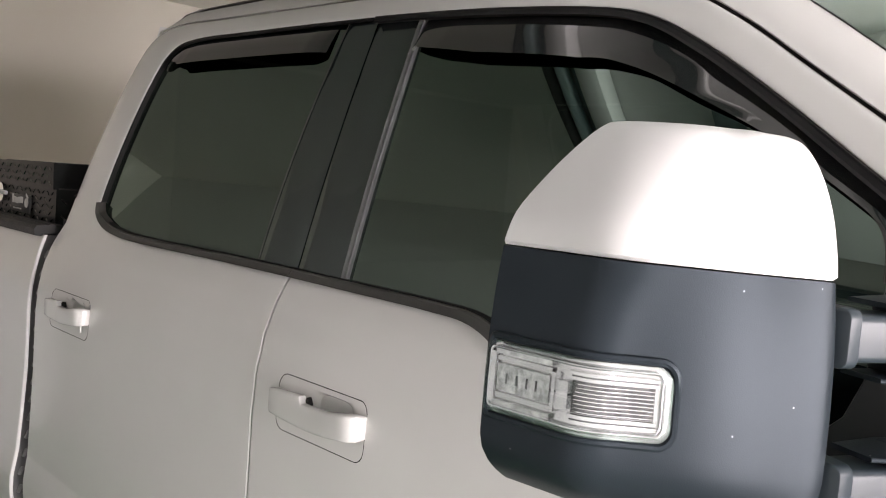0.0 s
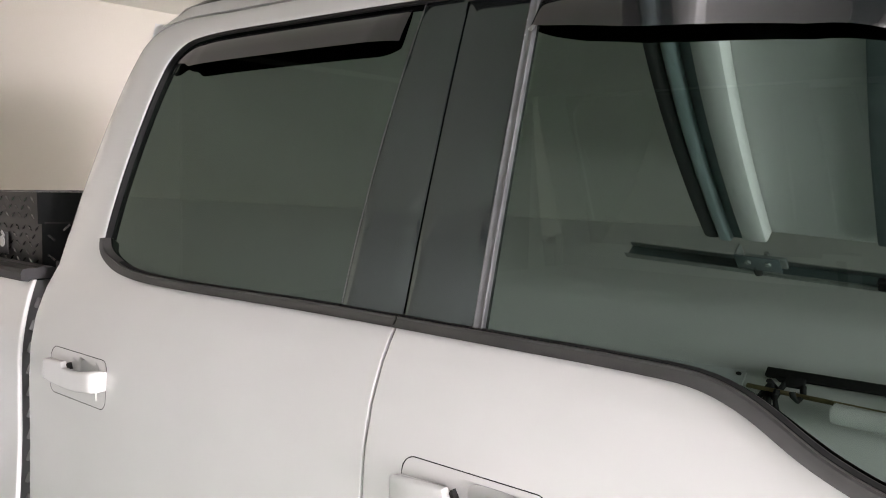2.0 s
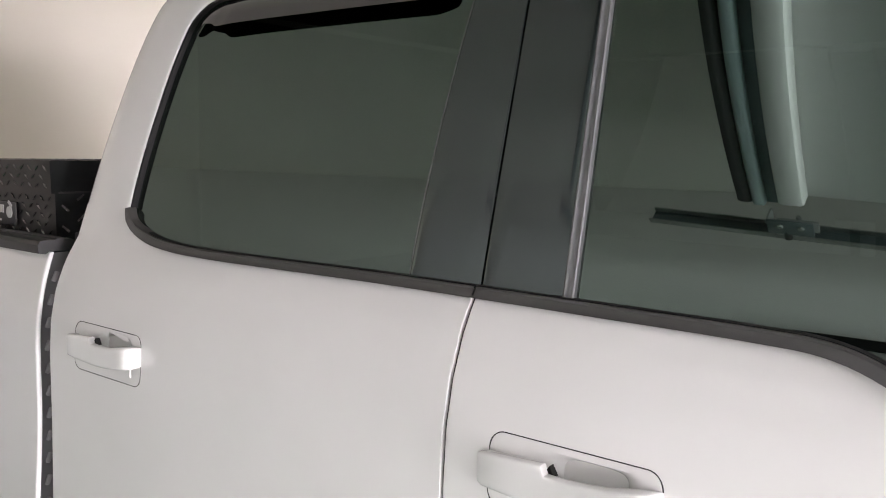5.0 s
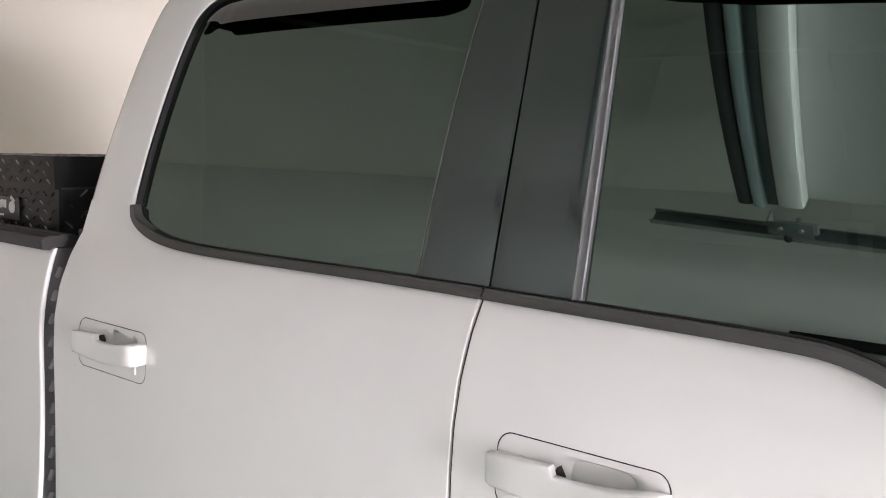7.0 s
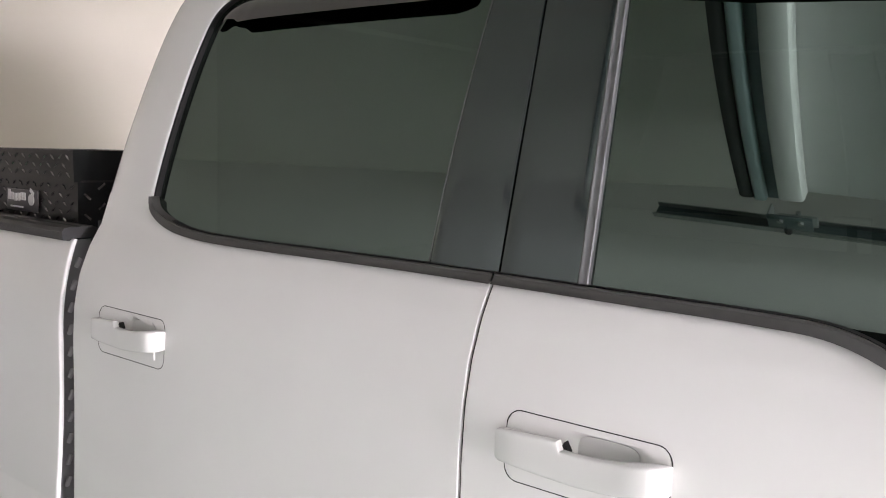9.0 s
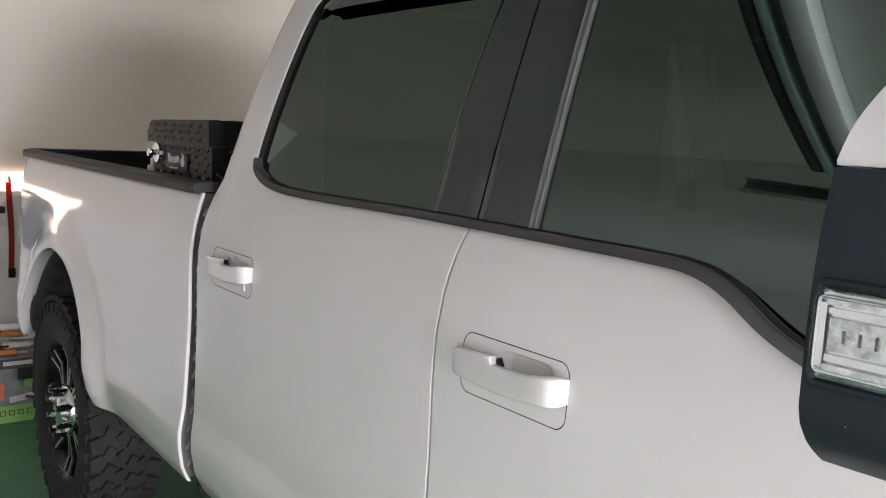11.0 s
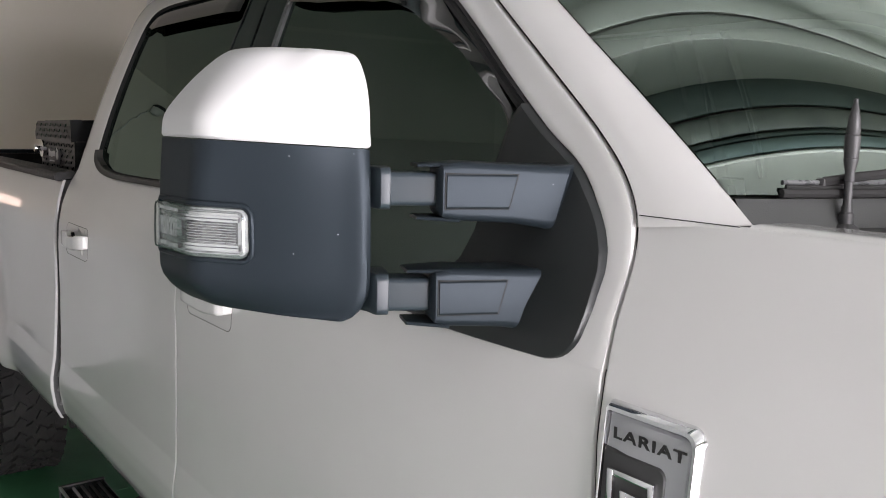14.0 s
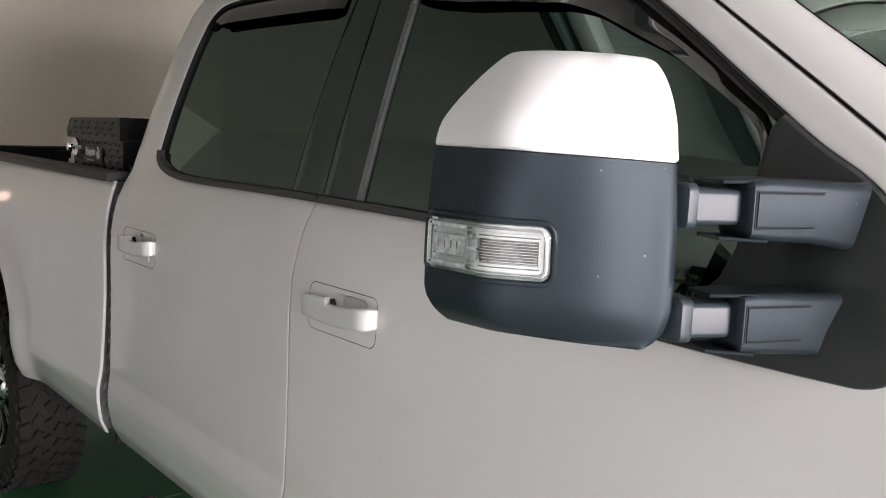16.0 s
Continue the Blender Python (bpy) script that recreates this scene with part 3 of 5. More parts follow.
part("bowl", lathe_bm([(0.045, 0.0), (0.042, -0.03), (0.03, -0.055), (0.0, -0.065)], "z", 24), WHITEP, wl, "pale glass bowl").location = (REAR + 0.07, -1.72, 2.37)
part("arm", box_bm((0.07, 0.02, 0.02), (REAR + 0.033, -1.72, 2.385), 0.003), DARK, wl)
cord = [(REAR + 0.035, -1.70, 2.375), (REAR + 0.03, -1.685, 2.31), (REAR + 0.03, -1.665, 2.27), (REAR + 0.03, -1.672, 2.23), (REAR + 0.03, -1.650, 2.20), (REAR + 0.03, -1.655, 2.12), (REAR + 0.03, -1.642, 2.02), (REAR + 0.03, -1.645, 1.90)]
part("cord", tube_bm(cord, 0.006, 8), WHITEP, wl, "pale hanging lamp cord")


# ---------------------------------------------------------------- the pickup truck
truck = thing("pickup_truck", "white four-door pickup truck parked on a green garage floor", "pickup truck")

CAB_REAR, SPLIT = -1.125, -0.149
BELT = [(-0.966, 1.442), (-0.955, 1.421), (-0.926, 1.402), (-0.872, 1.385), (-0.800, 1.3765), (-0.700, 1.3735), (-0.30, 1.3752), (0.03, 1.3735), (0.20, 1.3720), (0.265, 1.3692), (0.300, 1.3620), (0.330, 1.3512), (0.398, 1.3188), (0.455, 1.3000), (0.52, 1.290), (0.62, 1.286), (0.75, 1.2855), (0.938, 1.2855)]
HEAD = [(0.938, 1.2855), (0.960, 1.287), (0.973, 1.300), (0.973, 1.364), (0.959, 1.422), (0.930, 1.462), (0.900, 1.488), (0.835, 1.5255), (0.738, 1.590), (0.625, 1.667), (0.535, 1.724), (0.484, 1.753), (0.427, 1.782), (0.370, 1.802), (0.300, 1.814), (0.124, 1.830), (-0.085, 1.840), (-0.312, 1.845), (-0.60, 1.847), (-0.87, 1.845), (-0.935, 1.833), (-0.968, 1.803), (-0.976, 1.76), (-0.975, 1.60), (-0.969, 1.470), (-0.966, 1.442)]
belt_path, head_path = curve_through(BELT, 160), curve_through(HEAD, 240)


def belt_z(x):
    if x > 0.936:
        return 1.2855
    if x < -0.966:
        return 1.442
    return float(np.interp(x, belt_path[:, 0], belt_path[:, 1]))


def split_x(z):
    return SPLIT if z < 1.378 else SPLIT - 0.04 * (z - 1.378) - 0.14 * (z - 1.378) ** 2


HANDLE_Z = 1.1875


def front_edge_x(z):
    """The front door's leading edge."""
    if z > 1.2855:
        return float(np.interp(z, [1.2855, 1.36, 1.405, 1.443], [1.0222, 1.013, 1.007, 0.994]))
    return 1.031 - 0.07 * max(0.0, z - 1.159)


def door_handle(sgn, parent, x0):
    """Bezel with a scooped cup behind, and a strap grip across it. x0: the notch behind the grip."""
    cx, hw, hh, rad = x0 + 0.029, 0.1075, 0.0435, 0.019
    outline = []
    for qx, qz, a0 in ((1, 1, 0), (-1, 1, 90), (-1, -1, 180), (1, -1, 270)):
        for k in range(9):
            a = radians(a0 + 90 * k / 8)
            outline.append((qx * (hw - rad) + rad * math.cos(a), qz * (hh - rad) + rad * math.sin(a)))
    # fill the long sides
    pts = []
    for (ax, az), (bx, bz) in zip(outline, outline[1:] + outline[:1]):
        n = max(1, int(math.hypot(bx - ax, bz - az) / 0.012))
        pts += [(ax + (bx - ax) * k / n, az + (bz - az) * k / n) for k in range(n)]

    def cup(x, z):
        a, b = (x - (x0 + 0.054)) / 0.064, (z - 1.1985) / 0.0315
        r = (abs(a) ** 4 + abs(b) ** 4) ** 0.25
        return 0.030 * min(1.0, 1.7 * (0.5 + 0.5 * math.cos(math.pi * min(r, 1.0)))) ** 1.3 if r < 1 else 0.0

    rings = []
    for s, h in ((1.0, -0.012), (1.0, -0.0015), (0.992, 0.0002)) + tuple((q, 0.0004) for q in np.linspace(0.97, 0.02, 44)):
        rings.append([(cx + s * px, sgn * (side_y(0, HANDLE_Z + s * pz) + h - cup(cx + s * px, HANDLE_Z + s * pz)), HANDLE_Z + s * pz) for px, pz in pts])
    bez = part("handle_bezel", rings_bm(rings, True, True), PAINT, parent)
    seam = [(cx + 1.012 * px, sgn * (side_y(0, HANDLE_Z + 1.02 * pz) - 0.0006), HANDLE_Z + 1.02 * pz) for px, pz in pts]
    part("bezel_seam", tube_bm(seam + seam[:1], 0.0010, 6, closed=True), DARK, parent, "dark gap round the handle bezel")
    # grip: sections along the truck, each a rounded oblong (x, out, thickness, top, bottom)
    base = side_y(0, HANDLE_Z)
    secs = [(-0.090, 0.004, 0.006, 1.2030, 1.1735), (-0.088, 0.012, 0.012, 1.2065, 1.1700), (-0.080, 0.0165, 0.014, 1.2085, 1.1685), (-0.050, 0.0185, 0.014, 1.2110, 1.1670), (-0.010, 0.0205, 0.015, 1.2140, 1.1660), (0.003, 0.0210, 0.015, 1.2145, 1.1660), (0.008, 0.0215, 0.015, 1.2035, 1.1660),
            (0.030, 0.0230, 0.015, 1.2035, 1.1665), (0.060, 0.0250, 0.016, 1.2060, 1.1685), (0.085, 0.0275, 0.018, 1.2095, 1.1715), (0.105, 0.0290, 0.021, 1.2135, 1.1745), (0.120, 0.0290, 0.024, 1.2155, 1.1760), (0.130, 0.0265, 0.024, 1.2160, 1.1770), (0.136, 0.0200, 0.020, 1.2150, 1.1785), (0.1385, 0.0060, 0.010, 1.2130, 1.1810)]
    rings = []
    for x, out, th, zt, zb in secs:
        ring, n = [], 28
        zc, hz, yc, hy = (zt + zb) / 2, (zt - zb) / 2, base + out - th / 2, th / 2
        for k in range(n):
            a = 2 * math.pi * k / n
            c, s = math.cos(a), math.sin(a)
            ring.append((x0 + x, sgn * (yc + hy * math.copysign(abs(c) ** 0.34, c)), zc + hz * math.copysign(abs(s) ** 0.30, s)))
        rings.append(ring)
    part("door_handle", rings_bm(rings, True, True), PAINT, parent, "white painted strap door handle")
    # dark wedge that paints the shade in the cup behind the grip's step
    part("notch_shade", cyl_bm(0.0078, 0.009, (x0 + 0.0085, sgn * (base + 0.0050), 1.2045), Matrix.Rotation(radians(90), 4, "X"), 3), DARK, parent, "dark wedge standing in for shade behind the handle")
    if x0 < -0.5:
        part("handle_pin", cyl_bm(0.0018, 0.014, (x0 + 0.124, sgn * (base + 0.012), 1.169), None, 10), PAINT, parent)
    part("handle_mount", box_bm((0.05, 0.02, 0.040), (x0 - 0.058, sgn * (base + 0.004), 1.189), 0.006), PAINT, parent)


def visor(sgn, parent, path, widths, name="window_visor", ripple=0.0):
    """Smoked rain visor: hugs the frame at its top and stands away from the glass below."""
    rows = []
    n = len(path)
    for s, h in ((0.0, 0.006), (0.10, 0.012), (0.30, 0.0195), (0.60, 0.0245), (0.92, 0.0275), (1.0, 0.0285), (1.0, 0.0255), (0.6, 0.0215), (0.3, 0.0165), (0.1, 0.009)):
        t = np.gradient(path, axis=0)
        t /= np.linalg.norm(t, axis=1)[:, None]
        nrm = np.column_stack([t[:, 1], -t[:, 0]])
        row = []
        for i in range(n):
            q = i / (n - 1)
            end = min(1.0, (12 if ripple else 5) * q, 12 * (1 - q)) ** 0.5
            p = path[i] + nrm[i] * widths[i] * s
            fade = float(np.interp(q, [0, 0.25, 0.5, 0.8], [0.72, 0.72, 0.5, 0.35])) if ripple else 0.82
            wave = ripple * max(0.0, min(1.0, (q - 0.42) / 0.12)) * math.sin(27 * q + 3.2 * s + 0.8 * math.sin(11 * q)) * min(1.0, 3 * s)
            row.append((p[0], sgn * (glass_y(p[1]) + h * fade * (0.25 + 0.75 * end) + wave), p[1]))
        rows.append(row)
    bm = rings_bm(rows + rows[:1], False, False)
    return part(name, bm, VISOR, parent, "smoked plastic rain visor")


crest = np.array(sorted((p[0], p[1]) for p in head_path if p[0] > -0.2 and p[1] > 1.364))


def front_top(x):
    return min(1.852, float(np.interp(x, crest[:, 0], crest[:, 1])) + 0.010)


def pillar_y(x, z):
    return side_y(max(x, -1.0), z)


def side(sgn):
    """One flank of the truck: doors, glass, trim, bed side and wing. sgn: -1 is the passenger flank."""
    rear = part("rear_door", skin_bm(sgn, lambda z: CAB_REAR, lambda z: split_x(z) - 0.002, lambda x: 0.585, belt_z, side_y, 60, 60, r=0.0022, skirt=0.003,
                                    hole=(-1.008, -0.832, HANDLE_Z - 0.036, HANDLE_Z + 0.036), top=(-0.966, 9)), PAINT, truck)
    front = part("front_door", skin_bm(sgn, lambda z: split_x(z) + 0.002, front_edge_x, lambda x: 0.585, belt_z, side_y, 70, 60, r=0.0022, skirt=0.003,
                                      hole=(-0.058, 0.118, HANDLE_Z - 0.036, HANDLE_Z + 0.036), top=(-9, 0.936)), PAINT, truck)
    door_handle(sgn, rear, -0.95)
    door_handle(sgn, front, 0.0)
    # dark strips behind the door gaps, with the gaps' shade put into their colour
    for x0, x1 in ((lambda z: split_x(z) - 0.014, lambda z: split_x(z) + 0.014), (lambda z: front_edge_x(z) - 0.014, lambda z: front_edge_x(z) + 0.018)):
        rows = [[(x, sgn * (side_y(0, z) - 0.0125), z) for x in np.linspace(x0(z), x1(z), 3)] for z in np.linspace(0.60, 1.355 if x1(1.0) < 0.5 else 1.436, 40)]
        part("gap_shade_strip", rings_bm(rows, False, False), DARK, truck, "dark strip that gives the door gap its shade")
    # upper door frames and the wide rear pillar, as one pressed skin
    inner = head_path[::-1]
    outer = curve_through([(CAB_REAR, 1.442), (CAB_REAR, 1.60), (CAB_REAR + 0.004, 1.80), (CAB_REAR + 0.03, 1.872), (-1.03, 1.893), (-0.80, 1.894), (-0.20, 1.889), (0.10, 1.880), (0.30, 1.862), (0.42, 1.833), (0.53, 1.777), (0.639, 1.706), (0.841, 1.573), (0.920, 1.518), (0.966, 1.479), (0.994, 1.443), (1.007, 1.405), (1.013, 1.36), (1.0223, 1.2855)], 240)
    inner = inner.copy()
    rows = []
    for s, h in ((0.0, -0.030), (0.0, -0.0055), (0.008, -0.0030), (0.022, -0.0012), (0.045, -0.0003), (0.07, 0.0), (0.25, 0.0), (0.5, 0.0), (0.75, 0.0), (0.93, 0.0), (0.985, -0.001), (1.0, -0.003), (1.0, -0.008)):
        rows.append([(x, sgn * (side_y(x, z) + h), z) for x, z in inner + (outer - inner) * s])
    part("upper_door_frame", rings_bm(rows, False, False), PAINT, truck)
    # black mouldings round the side windows
    cut = split_x(1.85)
    belt_r = np.vstack([belt_path[belt_path[:, 0] < SPLIT - 0.003], [(SPLIT - 0.0014, belt_z(SPLIT))]])
    belt_f = np.vstack([[(SPLIT + 0.0014, belt_z(SPLIT))], belt_path[(belt_path[:, 0] > SPLIT + 0.003) & (belt_path[:, 0] < 0.72)]])
    part("belt_moulding", band_bm(sgn, belt_r, -0.0128, side_y, 0.006, round_=-0.003, taper=0.075, lean=0.005), BELTTRIM, rear, "satin black belt moulding")
    part("belt_moulding", band_bm(sgn, belt_f, -0.0128, side_y, 0.006, round_=-0.003, lean=0.005), BELTTRIM, front, "satin black belt moulding")
    for owner, run in ((rear, belt_r[belt_r[:, 0] > -0.90]), (front, belt_f)):
        part("glass_wiper", band_bm(sgn, offset_path(run, -0.0125), -0.0014, side_y, -0.001, 0.012, round_=-0.0005), SURROUND, owner, "black rubber lip against the glass")
    hp = head_path
    hf, hr = hp[(hp[:, 0] > cut + 0.002) & (hp[:, 0] < 0.785) & (hp[:, 1] > 1.5)], hp[hp[:, 0] < cut - 0.002]
    part("window_surround", band_bm(sgn, hf, -0.012, side_y, 0.003, round_=-0.003), SURROUND, front, "satin black window surround")
    part("window_surround", band_bm(sgn, hr, -0.0060, side_y, -0.0035, 0.014, round_=-0.0015), SURROUND, rear, "satin black window surround")
    # panes
    part("window_glass", pane_bm(sgn, -1.0, -0.20, 1.36, lambda x: 1.858, 0.0), TINT, rear, "dark tinted curved window glass")
    part("window_glass", pane_bm(sgn, -0.09, 0.972, 1.262, front_top, 0.0), TINT, front, "dark tinted curved window glass")
    # the black pillar covers either side of the split
    for name, owner, xa, xb in (("pillar_cover", rear, lambda z: -0.270 - 0.031 * (z - 1.39), lambda z: split_x(z) - 0.0015), ("pillar_cover", front, lambda z: split_x(z) + 0.0015, lambda z: -0.0295 - 0.06 * (z - 1.39) - 0.13 * (z - 1.39) ** 2)):
        rows = []
        for z in np.linspace(1.383, 1.843, 26):
            a, b = xa(z), xb(z)
            row = []
            for u, h in ((0, -0.012), (0, 0.002), (0.02, 0.0035), (0.25, 0.004), (0.5, 0.004), (0.75, 0.004), (0.98, 0.0035), (1, 0.002), (1, -0.012)):
                row.append((a + (b - a) * u, sgn * (glass_y(z) + h), z))
            rows.append(row)
        part(name, rings_bm(rows, False, False), GLOSS, owner, "satin black door pillar cover")
    line = [(-0.2705 - 0.031 * (z - 1.39), sgn * (glass_y(z) + 0.0035), z) for z in np.linspace(1.386, 1.838, 20)]
    part("pillar_edge", tube_bm(line, 0.0007, 6), TRIM, rear, "thin pale edge of the pillar cover")
    rows = []
    for z in np.linspace(1.386, 1.832, 26):
        a = -0.0285 - 0.06 * (z - 1.39) - 0.13 * (z - 1.39) ** 2
        rows.append([(a + u, sgn * (glass_y(z) + h), z) for u, h in ((0, -0.01), (0, 0.0065), (0.003, 0.0085), (0.006, 0.0062), (0.011, 0.0062), (0.014, 0.0078), (0.0155, 0.006), (0.0155, -0.01))])
    part("run_channel", rings_bm(rows, False, False), RUNCH, front, "grey metal window run channel")
    # rain visors
    upper = curve_through([(-0.951, 1.772), (-0.940, 1.806), (-0.903, 1.827), (-0.86, 1.832), (-0.60, 1.834), (-0.312, 1.832)], 90)
    q = np.linspace(0, 1, 90)
    visor(sgn, rear, upper, 0.0495 * np.minimum(1, q / 0.16) ** 0.7 + 0.002)
    upper = curve_through([(-0.062, 1.825), (0.124, 1.816), (0.295, 1.800), (0.360, 1.789), (0.415, 1.769), (0.475, 1.740), (0.530, 1.708), (0.617, 1.654), (0.728, 1.5795), (0.750, 1.561), (0.764, 1.540), (0.770, 1.515), (0.7705, 1.487)], 150)
    q = np.linspace(0, 1, 150)
    visor(sgn, front, upper, np.interp(q, [0, 0.03, 0.18, 0.40, 0.58, 0.74, 0.87, 0.93, 1.0], [0.046, 0.050, 0.061, 0.060, 0.043, 0.025, 0.018, 0.014, 0.010]), ripple=0.0030)
    # roof side, A-pillar
    seam = outer[(outer[:, 0] > CAB_REAR + 0.03) & (outer[:, 1] > 1.425)]
    seam = offset_path(seam, -0.004)
    front_edge = curve_through([(-1.05, 1.935), (-0.20, 1.942), (0.20, 1.925), (0.42, 1.890), (0.56, 1.823), (0.753, 1.695), (0.949, 1.566), (1.058, 1.491), (1.128, 1.440)], len(seam))
    rows = []
    for s in (0.0, 0.0, 0.04, 0.3, 0.6, 0.9, 1.0):
        rows.append([])
        for a, b in zip(seam, front_edge):
            p = a + (b - a) * s
            y = pillar_y(p[0], p[1]) - (0.02 * s * s if p[0] > 0.3 else 0.0)
            rows[-1].append((p[0], sgn * (y - (0.035 if len(rows) == 1 else 0.004 if len(rows) == 2 else 0.0)), p[1]))
    part("roof_side_rail", rings_bm(rows, False, False), PAINT, truck)
    part("wing_joint", tube_bm([(x, sgn * (max(fender_y(x, 1.437), pillar_y(x, 1.440)) + 0.0012), 1.4395) for x in np.linspace(1.008, 1.128, 8)], 0.0006, 6), DARK, truck, "dark joint between the pillar and the wing")
    dark_rows = [[(x, sgn * (pillar_y(x, z) - 0.012), z) for x, z in offset_path(seam, d)] for d in (-0.012, 0.02)]
    part("door_seal", rings_bm(dark_rows, False, False), DARK, truck, "black rubber door seal")
    # wing
    def wing_bottom(x):
        d = (x - 1.64) / 0.53
        return 0.45 + 0.56 * math.sqrt(1 - d * d) if abs(d) < 1 else 0.60
    wing = part("front_wing", skin_bm(sgn, lambda z: front_edge_x(z) + 0.0042, lambda z: 2.30, lambda x: max(0.60, wing_bottom(x)), lambda x: 1.4385 - 0.012 * max(0, x - 1.3) ** 2, fender_y, 90, 40, r=0.003, skirt=0.006), PAINT, truck)
    wing_badge(sgn, wing)
    rows = [[(x, sgn * (0.9095 + h), 1.4385 - 0.012 * max(0, x - 1.3) ** 2 + k) for x in np.linspace(1.132, 2.30, 30)] for h, k in ((-0.001, -0.003), (-0.002, 0.0), (-0.006, 0.0025), (-0.02, 0.003), (-0.07, 0.002), (-0.09, -0.01))]
    part("wing_top", rings_bm(rows, False, False), PAINT, truck)
    # bed side
    def bed_bottom(x):
        d = (x + 2.44) / 0.545
        return 0.43 + 0.605 * math.sqrt(1 - d * d) if abs(d) < 1 else 0.60
    bed = part("bed_side", skin_bm(sgn, lambda z: -3.28, lambda z: -1.177, lambda x: max(0.60, bed_bottom(x)), lambda x: 1.344, bed_y, 150, 50, r=0.0045, skirt=0.004), PAINT, truck)
    rows, lip = [], []
    for k in range(41):
        a = math.pi * k / 40
        x, z = -2.44 + 0.543 * math.cos(a), 0.43 + 0.602 * math.sin(a)
        lip.append([(x, sgn * (bed_y(x, z) - h), max(z, 0.6)) for h in (0.0035, 0.018, 0.046)])
        rows.append([(x * 0.994 - 0.0146, sgn * (bed_y(x, z) - 0.040), max(z, 0.6) + 0.004), (x, sgn * 0.70, max(z, 0.6))])
    part("arch_lip", rings_bm(lip, False, False), PAINT, bed)
    part("wheel_arch", rings_bm(rows, False, False), ARCHLINER, bed, "dark grey inner wheel arch")
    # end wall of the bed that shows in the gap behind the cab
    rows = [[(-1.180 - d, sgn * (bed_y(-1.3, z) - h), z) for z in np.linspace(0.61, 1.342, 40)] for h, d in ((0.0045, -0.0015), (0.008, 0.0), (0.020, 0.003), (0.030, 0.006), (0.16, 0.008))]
    wall = part("bed_end_flange", rings_bm(rows, False, False), FLANGE, bed, "grey bed flange in the gap behind the cab")
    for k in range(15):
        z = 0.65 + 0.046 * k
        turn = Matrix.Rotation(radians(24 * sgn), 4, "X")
        part("flange_clip", box_bm((0.008, 0.010, 0.022), (0, 0, 0), 0.003, turn), CLIP, wall, "dull grey clip").location = (-1.183, sgn * (bed_y(-1.3, z) - 0.027), z)
    part("gap_seal", box_bm((0.010, 0.04, 0.80), (-1.128, sgn * 0.915, 0.985), 0.003), DARK, truck, "dark seal behind the cab")
    part("mud_seal", box_bm((0.028, 0.025, 0.045), (-1.145, sgn * 0.968, 0.598), 0.006), DARK, truck, "black rubber seal under the gap")
    # cap rail with shallow ribs
    prof = ((0.972, 1.341), (0.986, 1.343), (0.988, 1.360), (0.983, 1.367), (0.965, 1.370), (0.962, 1.3685), (0.952, 1.3685), (0.949, 1.371), (0.937, 1.371), (0.934, 1.3685), (0.925, 1.3685), (0.922, 1.370), (0.913, 1.366), (0.910, 1.346), (0.965, 1.346))
    bm = rings_bm([[(x, sgn * (y - (1.2 * (x + 3.10) ** 2 if x < -3.10 else 0.0)), z) for y, z in prof] for x in list(np.linspace(-3.33, -1.174, 46))], True, True)
    part("bed_cap_rail", bm, CAPRAIL, truck, "ribbed black plastic bed rail cap")
    part("bed_inner_wall", box_bm((2.06, 0.05, 0.44), (-2.23, sgn * 0.85, 1.13), 0.004), LINER, truck, "black bed liner")
    # sill and step
    rows = [[(x, sgn * y, z) for x in np.linspace(-1.12, 1.02, 12)] for y, z in ((0.955, 0.588), (0.940, 0.565), (0.90, 0.555), (0.80, 0.56))]
    part("rocker_panel", rings_bm(rows, False, False), PAINT, truck)
    step = part("running_board", box_bm((1.95, 0.125, 0.030), (-0.02, sgn * 0.985, 0.435), 0.006), GLOSS, truck, "black running board with a bright edge")
    part("edge_strip", box_bm((1.95, 0.006, 0.010), (-0.02, sgn * 1.047, 0.448), 0.001), SILVER, step, "bright edge strip")
    for k in range(4):
        part("tread_rib", box_bm((1.90, 0.008, 0.004), (-0.02, sgn * (0.945 + 0.024 * k), 0.4512), 0.001), SILVER if k == 3 else TRIM, step)
    part("end_cap", box_bm((0.012, 0.13, 0.036), (-1.0, sgn * 0.985, 0.435), 0.003), TRIM, step)
    for x in (-0.75, 0.65):
        part("step_bracket", box_bm((0.06, 0.20, 0.02), (x, sgn * 0.86, 0.47), 0.004, Matrix.Rotation(radians(-30 * sgn), 4, "X")), DARK, step)
    mirror(sgn, front)
    return rear, front, bed


